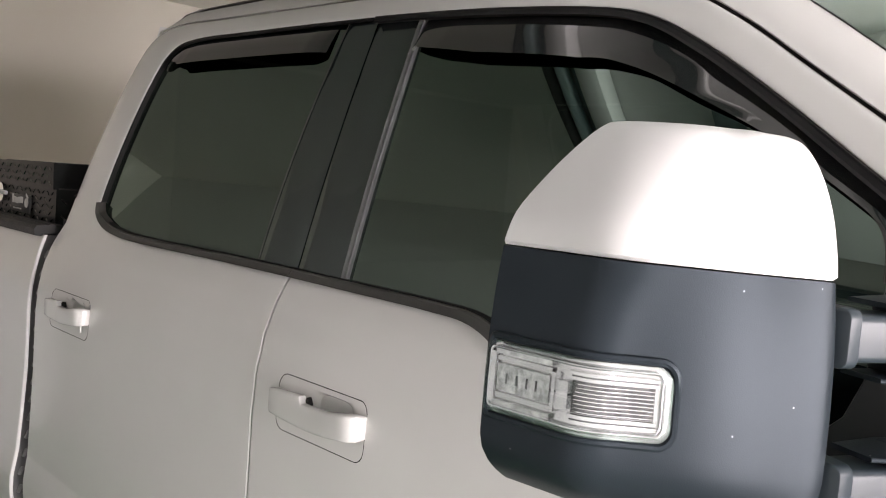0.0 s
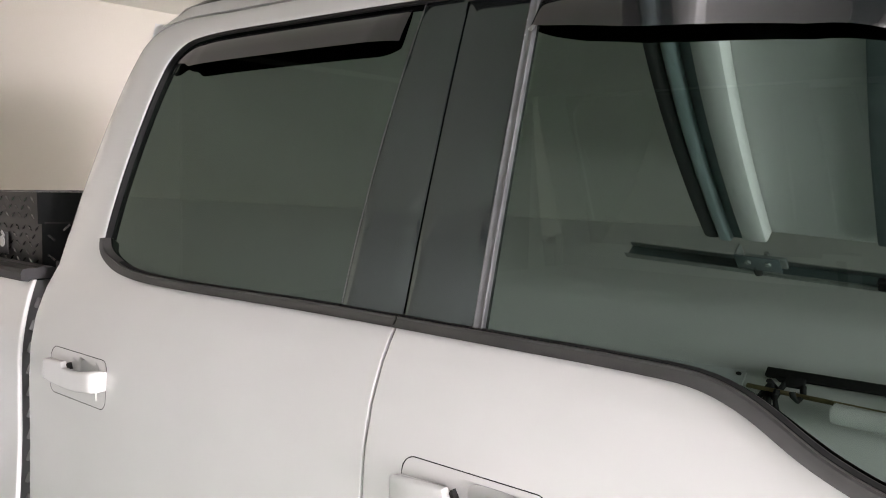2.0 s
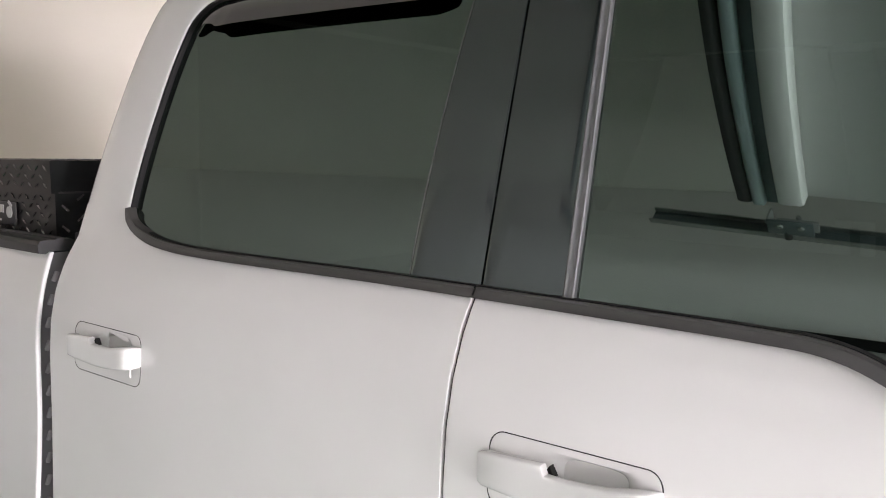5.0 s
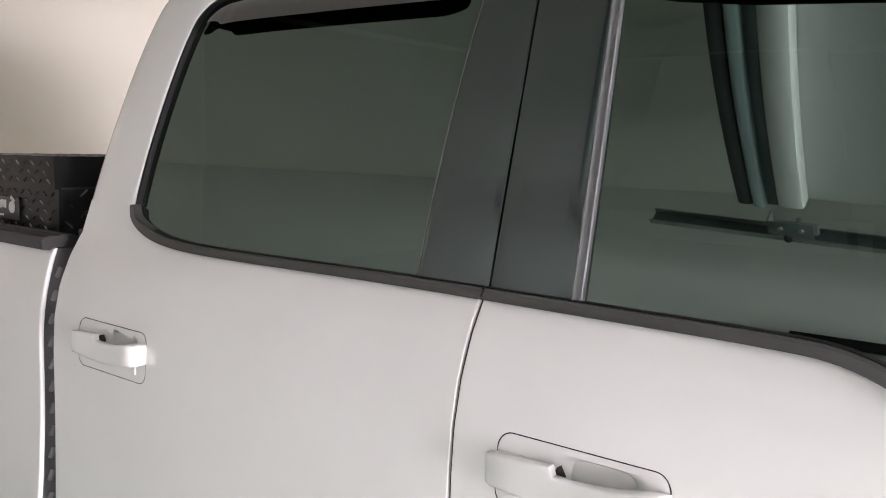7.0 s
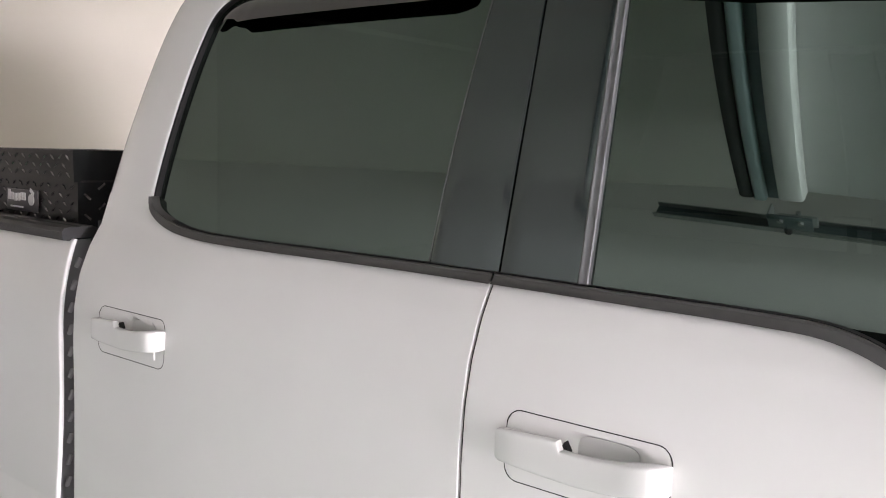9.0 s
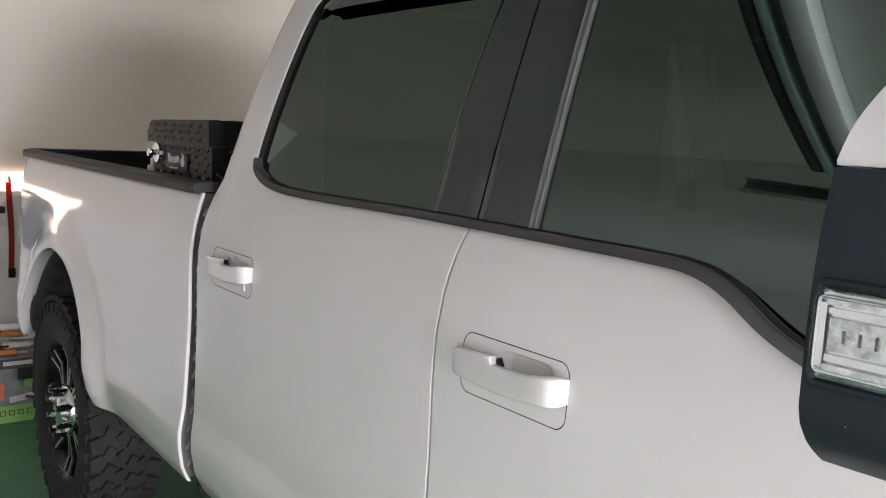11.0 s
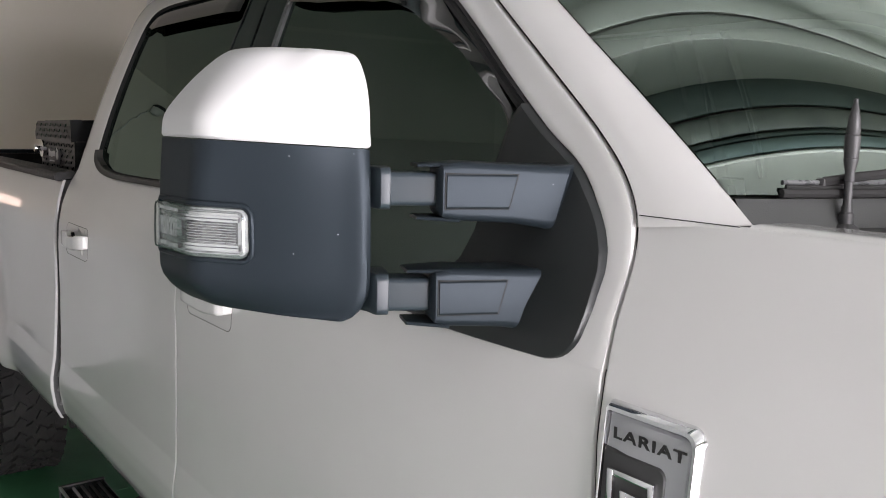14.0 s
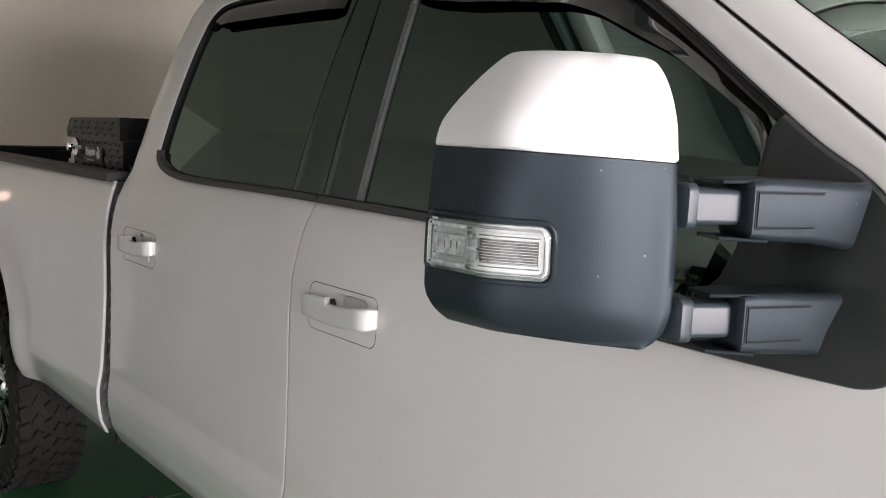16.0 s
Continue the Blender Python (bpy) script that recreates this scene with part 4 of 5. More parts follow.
def wing_badge(sgn, wing):
    """Chrome-framed vent badge behind the door's front edge."""
    def ring(x0, x1, z0, z1, r):
        pts = []
        for cx, cz, a0 in ((x1 - r, z1 - r, 0), (x0 + 0.003, z1 - 0.003, 90), (x0 + 0.003, z0 + 0.003, 180), (x1 - r, z0 + r, 270)):
            rr = r if cx > x0 + 0.01 else 0.003
            for k in range(7):
                a = radians(a0 + 15 * k)
                pts.append((cx + rr * math.cos(a), cz + rr * math.sin(a)))
        return pts
    o = ring(1.043, 1.157, 1.126, 1.263, 0.016)
    i = ring(1.046, 1.146, 1.136, 1.251, 0.012)
    y = lambda x, z: sgn * fender_y(x, z)
    rows = [[(x, y(x, z) + sgn * h, z) for x, z in p] for p, h in ((o, -0.01), (o, 0.002), ([(a[0] * 0.6 + b[0] * 0.4, a[1] * 0.6 + b[1] * 0.4) for a, b in zip(o, i)], 0.0095), ([(a[0] * 0.25 + b[0] * 0.75, a[1] * 0.25 + b[1] * 0.75) for a, b in zip(o, i)], 0.0085), (i, 0.004), (i, -0.01))]
    badge = part("wing_badge", rings_bm(rows, True, False), CHROME, wing, "chrome framed badge vent")
    part("badge_plate", plate_bm(sgn, i, fender_y, 0.0045, 0.012, 5), SILVER, badge, "satin silver badge plate")
    dark = ring(1.046, 1.124, 1.135, 1.218, 0.010)
    part("badge_recess", plate_bm(sgn, dark, fender_y, 0.0062, 0.008, 4), TRIM, badge, "dark badge recess")
    # angular emblem in outline
    bm = bmesh.new()
    for cx, cz, w, h in ((1.086, 1.198, 0.056, 0.007), (1.062, 1.180, 0.008, 0.042), (1.095, 1.180, 0.040, 0.007), (1.111, 1.189, 0.007, 0.018), (1.080, 1.170, 0.008, 0.028)):
        box_bm((w, 0.006, h), (cx, sgn * (fender_y(cx, cz) + 0.0085), cz), 0.0015, bm=bm)
    part("badge_emblem", bm, CHROME, badge, "bright outlined emblem")
    if sgn < 0:
        cu = bpy.data.curves.new("lettering", "FONT")
        cu.body, cu.size, cu.extrude, cu.align_x, cu.space_character = "LARIAT", 0.0155, 0.0006, "LEFT", 1.16
        cu.offset = 0.00035
        tmp = new("lettering", cu)
        bpy.context.view_layer.update()
        me = bpy.data.meshes.new_from_object(tmp.evaluated_get(bpy.context.evaluated_depsgraph_get()))
        bpy.data.objects.remove(tmp)
        me.materials.append(INK)
        w = max(v.co.x for v in me.vertices)
        me.transform(Matrix.Diagonal((0.087 / w, 1.0, 1.0, 1)))
        t = new("badge_lettering", me)
        t.parent = badge
        t.matrix_basis = pose(1.0545, -(fender_y(1.09, 1.234) + 0.0052), 1.2285, 90, 0, 0) @ Matrix.Shear("XY", 4, (0.0, 0.0))
        t["label"] = "black raised letters"


def mirror(sgn, door):
    """Tow mirror: a sail on the door, two telescoping arms, a tall head with a painted cap and a turn lamp."""
    low = [(x, 1.2785) for x in np.linspace(0.690, 0.929, 12)] + [tuple(p) for p in curve_through([(0.941, 1.2788), (0.957, 1.2825), (0.971, 1.2910), (0.9810, 1.305), (0.9845, 1.322)], 9)]
    rim = [(p[0] + 0.0105 * min(1.0, max(0.0, (1.46 - p[1]) / 0.06)), p[1]) for p in head_path if p[0] > 0.772 and 1.332 < p[1] < 1.56]
    sail = low + rim + [(0.774, 1.545), (0.771, 1.49), (0.773, 1.44), (0.772, 1.40), (0.762, 1.366), (0.733, 1.335), (0.703, 1.306)]
    body = part("mirror_sail", plate_bm(sgn, sail, lambda x, z: side_y(x, max(z, 1.30)) + 0.006 * math.exp(-((z - 1.39) / 0.07) ** 2) + 0.009 * max(0.0, 1 - ((x - 0.80) / 0.19) ** 2), 0.005, 0.035, 14), SAILPLASTIC, door, "grained black mirror mounting plate")
    a, b = Vector((-0.40, -0.915, 0)), Vector((0.915, -0.40, 0))

    def arm_point(base, s, d, z):
        p = Vector((base[0], base[1], 0)) + a * s + b * d
        return (p.x, -sgn * p.y, z)

    def section(base, s, front, back, zb, zt, r, lean=0.0):
        ring = []
        for cd, cz, a0 in ((front - r, zt - r, 0), (back + r, zt - r, 90), (back + r, zb + r, 180), (front - r, zb + r, 270)):
            for k in range(5):
                q = radians(a0 + 22.5 * k)
                ring.append(arm_point(base, s - lean * (cz + r * math.sin(q) - (zb + zt) / 2), cd + r * math.cos(q), cz + r * math.sin(q)))
        return ring

    for zb, zt, base in ((1.4365, 1.4775, (0.8855, -0.985)), (1.3205, 1.3615, (0.8900, -1.000))):
        c0, c1, e = (0.1355, 0.0115, 0.008) if zb > 1.4 else (0.126, 0.0135, 0.012)
        m = 0.012
        secs = [(0.092 - e, -0.004, -0.050, zb - 0.002, zt + 0.004, 0.004), (0.088 - e, 0.001, -0.056, zb - 0.008, zt + 0.008, 0.006), (0.060, 0.0015, -0.06, zb - m, zt + m, 0.008), (0.0, 0.0015, -0.064, zb - m - 0.003, zt + m - 0.002, 0.009), (-0.046, 0.0015, -0.066, zb - m - 0.009, zt + m - 0.003, 0.010, 0.22), (-0.058, 0.0, -0.072, zb - m - 0.012, zt + m - 0.002, 0.012, 0.28), (-0.070, -0.014, -0.080, zb - m - 0.018, zt + m, 0.014, 0.30), (-0.086, -0.034, -0.095, zb - m - 0.020, zt + m, 0.014, 0.30)]
        sl = part("arm_sleeve", rings_bm([section(base, *s) for s in secs], True, True), PLASTIC, body, "grained black arm sleeve")
        rows = [section(base, s, f, -0.02, zb + i, zt - i, 0.003, l) for s, f, i, l in ((0.000, 0.0005, 0.0, 0.26), (0.001, 0.0032, 0.0015, 0.26), (0.084 - e, 0.0032, 0.0015, 0.0), (0.085 - e, 0.0005, 0.0, 0.0))]
        part("arm_panel", rings_bm(rows, True, True), PLASTIC, sl)
        rows = [section(base, s, f, -0.02, zb - 0.0010, zt + 0.0010, 0.003, l) for s, f, l in ((-0.0010, 0.0012, 0.26), (-0.0009, 0.0018, 0.26), (0.0860 - e, 0.0018, 0.0), (0.0861 - e, 0.0012, 0.0))]
        part("panel_gap", rings_bm(rows, True, True), DARK, sl, "dark gap round the arm panel")
        rows = [section(base, s, f, f - 0.042, zb + 0.003, zt - 0.001, 0.006) for s, f in ((0.070, -0.013), (0.074, -0.0135), (c0, -0.0175), (c0 + 0.002, -0.0178), (c0 + 0.006, -0.022), (c0 + 0.010, -0.045))]
        part("arm_tube", rings_bm(rows, True, True), ARMTUBE, body, "telescoping arm tube with its lit grey in the colour")
        rows = [section(base, s, f, -0.078, zb - 0.001, zt + 0.004, 0.008) for s, f in ((c0 - 0.002, -0.022), (c0 - 0.0005, -0.0150), (c0, -0.0140), (c0 + 0.0012, -0.0136), (c0 + c1 - 0.0012, -0.0142), (c0 + c1, -0.0155), (c0 + c1 + 0.006, -0.0340), (c0 + c1 + 0.020, -0.0560))]
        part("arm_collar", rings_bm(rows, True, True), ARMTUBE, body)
        for k in (1, -1):
            rows = [section(base, s, f, -0.058, z0, z1, 0.0015) for s, f, z0, z1 in ((0.105, -0.018, zt + 0.0045, zt + 0.0085), (0.06, 0.001, zt + 0.0065, zt + 0.0112))] if k > 0 else [section(base, s, f, -0.058, z0, z1, 0.0015) for s, f, z0, z1 in ((0.105, -0.018, zb - 0.0125, zb - 0.0085), (0.06, 0.001, zb - 0.0135, zb - 0.0095))]
            part("sleeve_lip", rings_bm(rows, True, True), PLASTIC, sl)

    # the head: level sections, each an outer face, a ridge, a slanted front and an inner face
    def outline(z, grow=0.0, lo=0.0, hi=1.0, n=72):
        t = (z - 1.322) / (1.612 - 1.322)
        low = max(0.0, 1 - t / 0.15)
        top = ((t - 0.725) + math.sqrt((t - 0.725) ** 2 + 0.0009)) / 2 / 0.276
        lip = min(1.0, max(0.0, (t - 0.72) / 0.28))
        curl = 1 - math.sqrt(1 - 0.996 * lip * lip)
        y_out = 1.286 + grow - 0.036 * low**2.2 - 0.056 * top - 0.034 * curl + float(np.interp(t, [0.3, 0.64, 0.75, 0.85, 0.94, 1.0], [0, -0.004, -0.0007, 0.002, 0.0050, 0.0085]))
        y_in = 1.1048 - grow + 0.0265 * (1 - math.sqrt(1 - low * low)) - 0.0089 * top + 0.0109 * curl - 0.0064 * (t - 0.5)
        rise = min(1.0, max(0.0, (t - 0.35) / 0.29))
        back = 0.612 + 0.0047 * rise * rise + 0.109 * max(0.0, t - 0.64)
        pull = 0.016 * low**2.4 + 0.008 * top + 0.020 * curl + 0.007 * (2 * t - 0.9) ** 2
        ridge = Vector((0.7030 + 0.0230 * rise * rise + 0.042 * max(0.0, t - 0.64) + 0.7 * grow - pull, y_out - 0.005 + 0.3 * grow))
        nose = Vector((0.8171 + grow - 0.0131 * low**2.4 - 0.0035 * top - 0.0229 * curl - 0.0103 * (2 * t - 0.9) ** 2 - 0.0221 * (t - 0.5), y_in + 0.014))
        soft = 0.018 + 0.024 * min(1.0, max(0.0, (t - 0.5) / 0.4))
        path = [Vector((back, y_out))]
        for p, before, after, r in ((ridge, path[0], nose, soft), (nose, ridge, Vector((back + 0.03, y_in)), 0.0234)):
            u, v = (before - p).normalized() * r, (after - p).normalized() * r
            path += [p + u * (1 - k / 9) ** 2 + v * (k / 9) ** 2 for k in range(10)]
            if p is ridge:
                bulge = Vector((0.857, 0.515)) * 0.006
                path += [p + v + (nose - (after - p).normalized() * 0.0234 - p - v) * (k / 12) + bulge * math.sin(math.pi * k / 12) ** 1.5 for k in range(1, 12)]
        path.append(Vector((back + 0.03, y_in)))
        reach = np.concatenate([[0], np.cumsum([(q - p).length for p, q in zip(path, path[1:])])])
        at_ = np.linspace(lo, hi, n + 1) * reach[-1]
        xs, ys = np.interp(at_, reach, [p.x for p in path]), np.interp(at_, reach, [p.y for p in path])
        pts = []
        for x, y in zip(xs, ys):
            drop = max(0.0, 1 - t / 0.30) ** 1.5 * 0.005 * (1.283 - y) / 0.207
            pts.append((float(x), sgn * float(y), z + 0.004 * max(0.0, z - 1.5105) - drop - 0.010 * (1.283 - y) / 0.207))
        return pts

    def shell(zs, grow):
        rows = []
        for z in zs:
            rows.append(outline(z, grow))
        return rows

    zs = [1.322 + 0.016 * (1 - math.cos(k * math.pi / 16)) for k in range(8)] + list(np.linspace(1.339, 1.508, 16))
    first = outline(1.322)
    c = Vector((sum(p[0] for p in first), sum(p[1] for p in first), sum(p[2] for p in first))) / len(first)
    under = [[tuple(c + (Vector(p) - c) * k - Vector((0, 0, 0.004 * (1 - k)))) for p in first] for k in (0.02, 0.6, 0.9)]
    head = part("mirror_head", rings_bm(under + shell(zs, 0.0), True, True), PLASTIC, door, "grained black tow mirror housing")
    zs = [1.5105] + list(np.linspace(1.512, 1.570, 9)) + [1.612 - 0.040 * (1 - k / 12) ** 2 for k in range(13)]
    rows = shell(zs, 0.001)
    rows[0] = outline(1.5092, -0.0015)
    last = rows[-1]
    c = Vector((sum(p[0] for p in last), sum(p[1] for p in last), sum(p[2] for p in last))) / len(last)
    for k, dz in ((0.92, 0.0012), (0.75, 0.002), (0.4, 0.0026), (0.02, 0.003)):
        rows.append([tuple(c + (Vector(p) - c) * k + Vector((0, 0, dz))) for p in last])
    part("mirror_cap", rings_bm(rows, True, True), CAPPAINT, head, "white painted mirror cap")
    part("mirror_glass", box_bm((0.004, 0.165, 0.150), (0.609, sgn * 1.18, 1.42), 0.002), CHROME, head, "silvered mirror glass")
    # turn lamp, wrapped round the outer corner: rounded pads in (angle, height) on the head's skin
    def at(q, z, grow):
        return outline(z, grow, q, q, 1)[0]

    def pad_loop(lo, hi, z0, z1, ra, rz, shrink=0.0):
        pts = []
        for cq, cz, a0, full in ((hi - ra, z1 - rz, 0, 1), (lo + 0.006, z1 - rz * 0.4, 90, 0.4), (lo + 0.006, z0 + rz * 0.4, 180, 0.4), (hi - ra, z0 + rz, 270, 1)):
            for k in range(7):
                a = radians(a0 + 15 * k)
                pts.append((cq + (ra if full == 1 else 0.006) * math.cos(a), cz + rz * full * math.sin(a)))
        out = []
        for (aq, az), (bq, bz) in zip(pts, pts[1:] + pts[:1]):
            n = max(1, int(max(abs(bq - aq) / 0.008, abs(bz - az) / 0.006)))
            out += [(aq + (bq - aq) * k / n, az + (bz - az) * k / n) for k in range(n)]
        mq, mz = (lo + hi) / 2, (z0 + z1) / 2
        return [(mq + (q - mq) * (1 - shrink * 0.35), mz + (z - mz) * (1 - shrink)) for q, z in out]

    def pad_bm(lo, hi, z0, z1, ra, rz, steps):
        rings = [[at(q, z, g) for q, z in pad_loop(lo, hi, z0, z1, ra, rz, s)] for s, g in steps]
        return rings_bm(rings, True, False)

    def strip_bm(lo, hi, za, zb_, g0, g1, n=20):
        """A raised bar that follows the head's skin."""
        return rings_bm([outline(z, g, lo, hi, n) for z, g in ((za, g0), (za + 0.0003, g1), (zb_ - 0.0003, g1), (zb_, g0))], False, False)

    LO, HI, z0, z1 = 0.012, 0.330, 1.3825, 1.4365
    lamp = part("lamp_bed", pad_bm(LO, HI, z0, z1, 0.022, 0.011, [(s, 0.0012) for s in np.linspace(0, 0.98, 14)]), REFLECTOR, head, "bright lamp reflector")
    edge = [at(q, z, 0.0040) for q, z in pad_loop(LO + 0.006, HI - 0.012, z0 + 0.0045, z1 - 0.0045, 0.016, 0.008)]
    part("reflector_rim", tube_bm(edge + edge[:1], 0.0011, 8, closed=True), REFLECTOR, lamp)
    # two bright shelves over and under the ribbed recess
    for za, zb_ in ((1.3905, 1.3975), (1.4215, 1.4280)):
        part("reflector_shelf", strip_bm(0.170, HI - 0.022, za, zb_, 0.001, 0.0050), REFLECTOR, lamp)
        part("shelf_groove", strip_bm(0.175, HI - 0.024, (za + zb_) / 2 - 0.0008, (za + zb_) / 2 + 0.0008, 0.0045, 0.0054), LAMPGREY, lamp)
    part("lamp_recess", strip_bm(0.176, HI - 0.026, 1.3978, 1.4212, 0.0005, 0.0026), LAMPGREY, lamp, "dark ribbed lamp recess")
    part("lamp_bulb", strip_bm(0.186, 0.222, 1.4030, 1.4160, 0.0020, 0.0036, 8), RUNCH, lamp, "grey bulb behind the ribs")
    for k in range(8):
        za = 1.3990 + 0.0028 * k
        part("reflector_rib", strip_bm(0.178 + 0.002 * abs(k - 3.5), HI - 0.028, za, za + 0.0011, 0.0026, 0.0044), REFLECTOR, lamp)
    part("reflector_post", strip_bm(0.150, 0.170, 1.3990, 1.4200, 0.002, 0.0066, 4), REFLECTOR, lamp)
    part("reflector_post", strip_bm(0.140, 0.146, 1.3950, 1.4240, 0.002, 0.0056, 3), REFLECTOR, lamp)
    # side block with sparkle flecks in its colour and moulded marks, framed by bright steps
    part("inner_lamp_block", strip_bm(0.034, 0.136, 1.4000, 1.4205, 0.0016, 0.0048), SPARKLE, lamp, "moulded lamp insert with sparkle flecks in its colour")
    for za, zb_, m in ((1.3880, 1.3925, SPARKLE), (1.3938, 1.3985, REFLECTOR), (1.4222, 1.4262, REFLECTOR), (1.4275, 1.4315, SPARKLE)):
        part("reflector_step", strip_bm(0.028, 0.138, za, zb_, 0.001, 0.0046 if m is SPARKLE else 0.0036), m, lamp)
    part("reflector_end", strip_bm(0.020, 0.029, 1.3900, 1.4290, 0.001, 0.0050, 4), REFLECTOR, lamp)
    for lo in (0.052, 0.072, 0.092, 0.110):
        part("lamp_mark", strip_bm(lo, lo + 0.004, 1.4060, 1.4140, 0.0046, 0.0054, 3), LAMPGREY, lamp)
    part("lamp_lens", pad_bm(LO, HI, z0, z1, 0.022, 0.011, [(0.0, 0.001), (0.01, 0.0050), (0.05, 0.0080), (0.12, 0.0092)] + [(s, 0.0098) for s in np.linspace(0.2, 0.98, 10)]), LENS, lamp, "clear lamp lens").visible_shadow = False
    loop = [at(q, z, 0.0008) for q, z in pad_loop(LO, HI + 0.008, z0 - 0.0035, z1 + 0.0035, 0.026, 0.013)]
    part("lamp_gasket", tube_bm(loop + loop[:1], 0.0032, 8, closed=True), PLASTIC, lamp, "black lamp gasket")


# roof, windscreen, bonnet, cab back and inside
rows = []
for x, z0, k in ((-1.130, 1.88, 0.0), (-1.115, 1.915, 0.6), (-1.07, 1.933, 0.92), (-1.0, 1.940, 1.0), (-0.6, 1.945, 1.0), (-0.2, 1.943, 1.0), (0.15, 1.930, 1.0), (0.36, 1.905, 1.0), (0.44, 1.885, 0.95)):
    row = []
    for y in np.linspace(-1, 1, 41):
        row.append((x + 0.10 * (1 - y * y) * (1 if x > 0.3 else 0.2 if x > 0 else -0.04), y * 0.668, z0 + 0.045 * k * (1 - abs(y) ** 2.6)))
    rows.append(row)
part("roof", rings_bm(rows, False, False), PAINT, truck)
rows = []
for xe, ze in curve_through([(1.098, 1.4625), (1.058, 1.492), (0.949, 1.567), (0.753, 1.696), (0.56, 1.824), (0.44, 1.884)], 26):
    ye = pillar_y(xe, ze) - 0.0205
    row = []
    for y in np.linspace(-1, 1, 49):
        bow = 1 - abs(y) ** 3.0
        row.append((xe - 0.004 + 0.13 * bow, y * ye, ze + 0.004 + 0.035 * bow * (ze - 1.44) / 0.44))
    rows.append(row)
part("windscreen", rings_bm(rows, False, False), CLEAR, truck, "curved windscreen glass")
part("dashboard", box_bm((0.55, 1.5, 0.16), (0.92, 0, 1.30), 0.05, seg=4), CABIN, truck, "dark dashboard")
rows = [[(1.094 + 0.13 * (1 - abs(y / 0.88) ** 3) + d, y, z) for y in np.linspace(-0.875, 0.875, 41)] for d, z in ((0.17, 1.420), (0.06, 1.426), (0.014, 1.433), (0.002, 1.452), (-0.004, 1.462), (-0.05, 1.462))]
part("cowl", rings_bm(rows, False, False), COWL, truck, "matte grey plastic cowl under the windscreen")
rows = []
for x, z in ((1.30, 1.440), (1.32, 1.452), (1.7, 1.46), (2.1, 1.44), (2.26, 1.41), (2.32, 1.36), (2.34, 1.20)):
    rows.append([(x + 0.06 * (1 - y * y), y * 0.80, z + 0.03 * (1 - abs(y) ** 3)) for y in np.linspace(-1, 1, 25)])
part("bonnet", rings_bm(rows, False, False), PAINT, truck)
part("front_grille", box_bm((0.08, 1.5, 0.50), (2.33, 0, 1.02), 0.03, seg=3), TRIM, truck, "dark front grille")
part("front_bumper", box_bm((0.18, 1.95, 0.24), (2.36, 0, 0.66), 0.05, seg=3), CHROME, truck)
part("rear_bumper", box_bm((0.16, 1.85, 0.20), (-3.38, 0, 0.66), 0.04, seg=3), TRIM, truck)
rows = [[(-1.125 - 0.015 * math.sin(math.pi * k / 10), y * (0.93 - 0.22 * k / 10), 0.9 + 1.0 * k / 10) for y in np.linspace(-1, 1, 15)] for k in range(11)]
part("cab_back", rings_bm(rows, False, False), PAINT, truck)
part("cab_back_trim", box_bm((0.012, 1.34, 0.90), (-1.09, 0, 1.39), 0.004), CABIN, truck, "dark trim inside the cab back")
part("rear_window", box_bm((0.012, 1.2, 0.34), (-1.142, 0, 1.62), 0.005), GLOSS, truck, "dark rear cab window")
part("cabin_floor", box_bm((2.1, 1.80, 0.3), (-0.05, 0, 0.85), 0.02), CABIN, truck)
part("cabin_tub", box_bm((1.9, 1.70, 0.25), (-0.10, 0, 1.16), 0.03), CABIN, truck, "dark cabin trim and seats")
part("headlining", box_bm((1.5, 1.30, 0.02), (-0.35, 0, 1.865), 0.005), CABIN, truck, "dark headlining")
part("bed_floor", box_bm((2.10, 1.70, 0.06), (-2.22, 0, 0.94), 0.005), LINER, truck, "black bed liner floor")
part("bed_front_wall", box_bm((0.05, 1.84, 0.44), (-1.20, 0, 1.13), 0.006), LINER, truck)
part("tailgate", box_bm((0.07, 1.80, 0.70), (-3.27, 0, 1.00), 0.02), PAINT, truck)
part("tailgate_liner", box_bm((0.012, 1.66, 0.40), (-3.228, 0, 1.15), 0.004), LINER, truck, "black liner inside the tailgate")
part("tailgate_cap", box_bm((0.085, 1.80, 0.02), (-3.27, 0, 1.360), 0.006), PLASTIC, truck, "black tailgate cap")
part("chassis", box_bm((5.0, 0.9, 0.22), (-0.5, 0, 0.52), 0.03), DARK, truck, "dark underbody")
part("rear_axle", cyl_bm(0.06, 1.5, (-2.42, 0, 0.43), Matrix.Rotation(radians(90), 4, "X"), 20), DARK, truck)

# aerial on the cowl
ant = lathe_bm([(0.0, -0.004), (0.016, -0.004), (0.013, 0.004), (0.0075, 0.008), (0.0072, 0.018), (0.0055, 0.020), (0.0055, 0.024), (0.0043, 0.026), (0.0043, 0.050), (0.0052, 0.051), (0.0052, 0.055), (0.0046, 0.056), (0.0050, 0.062), (0.0072, 0.072), (0.0072, 0.074), (0.0066, 0.0745), (0.0074, 0.082), (0.0076, 0.097), (0.0066, 0.098), (0.0066, 0.100), (0.0070, 0.101), (0.0056, 0.114), (0.0030, 0.127), (0.0024, 0.128), (0.0022, 0.133), (0.0, 0.134)], "z", 24)
bmesh.ops.translate(ant, verts=ant.verts, vec=(1.150, -0.767, 1.430))
part("aerial", ant, TRIM, truck, "short dark pointed metal aerial")


def screen_x(y, z):
    """Where the windscreen's outside lies at this y and height."""
    xe = float(np.interp(z, [1.441, 1.492, 1.567], [1.127, 1.058, 0.949]))
    return xe - 0.004 + 0.13 * (1 - abs(y / 0.88) ** 3)


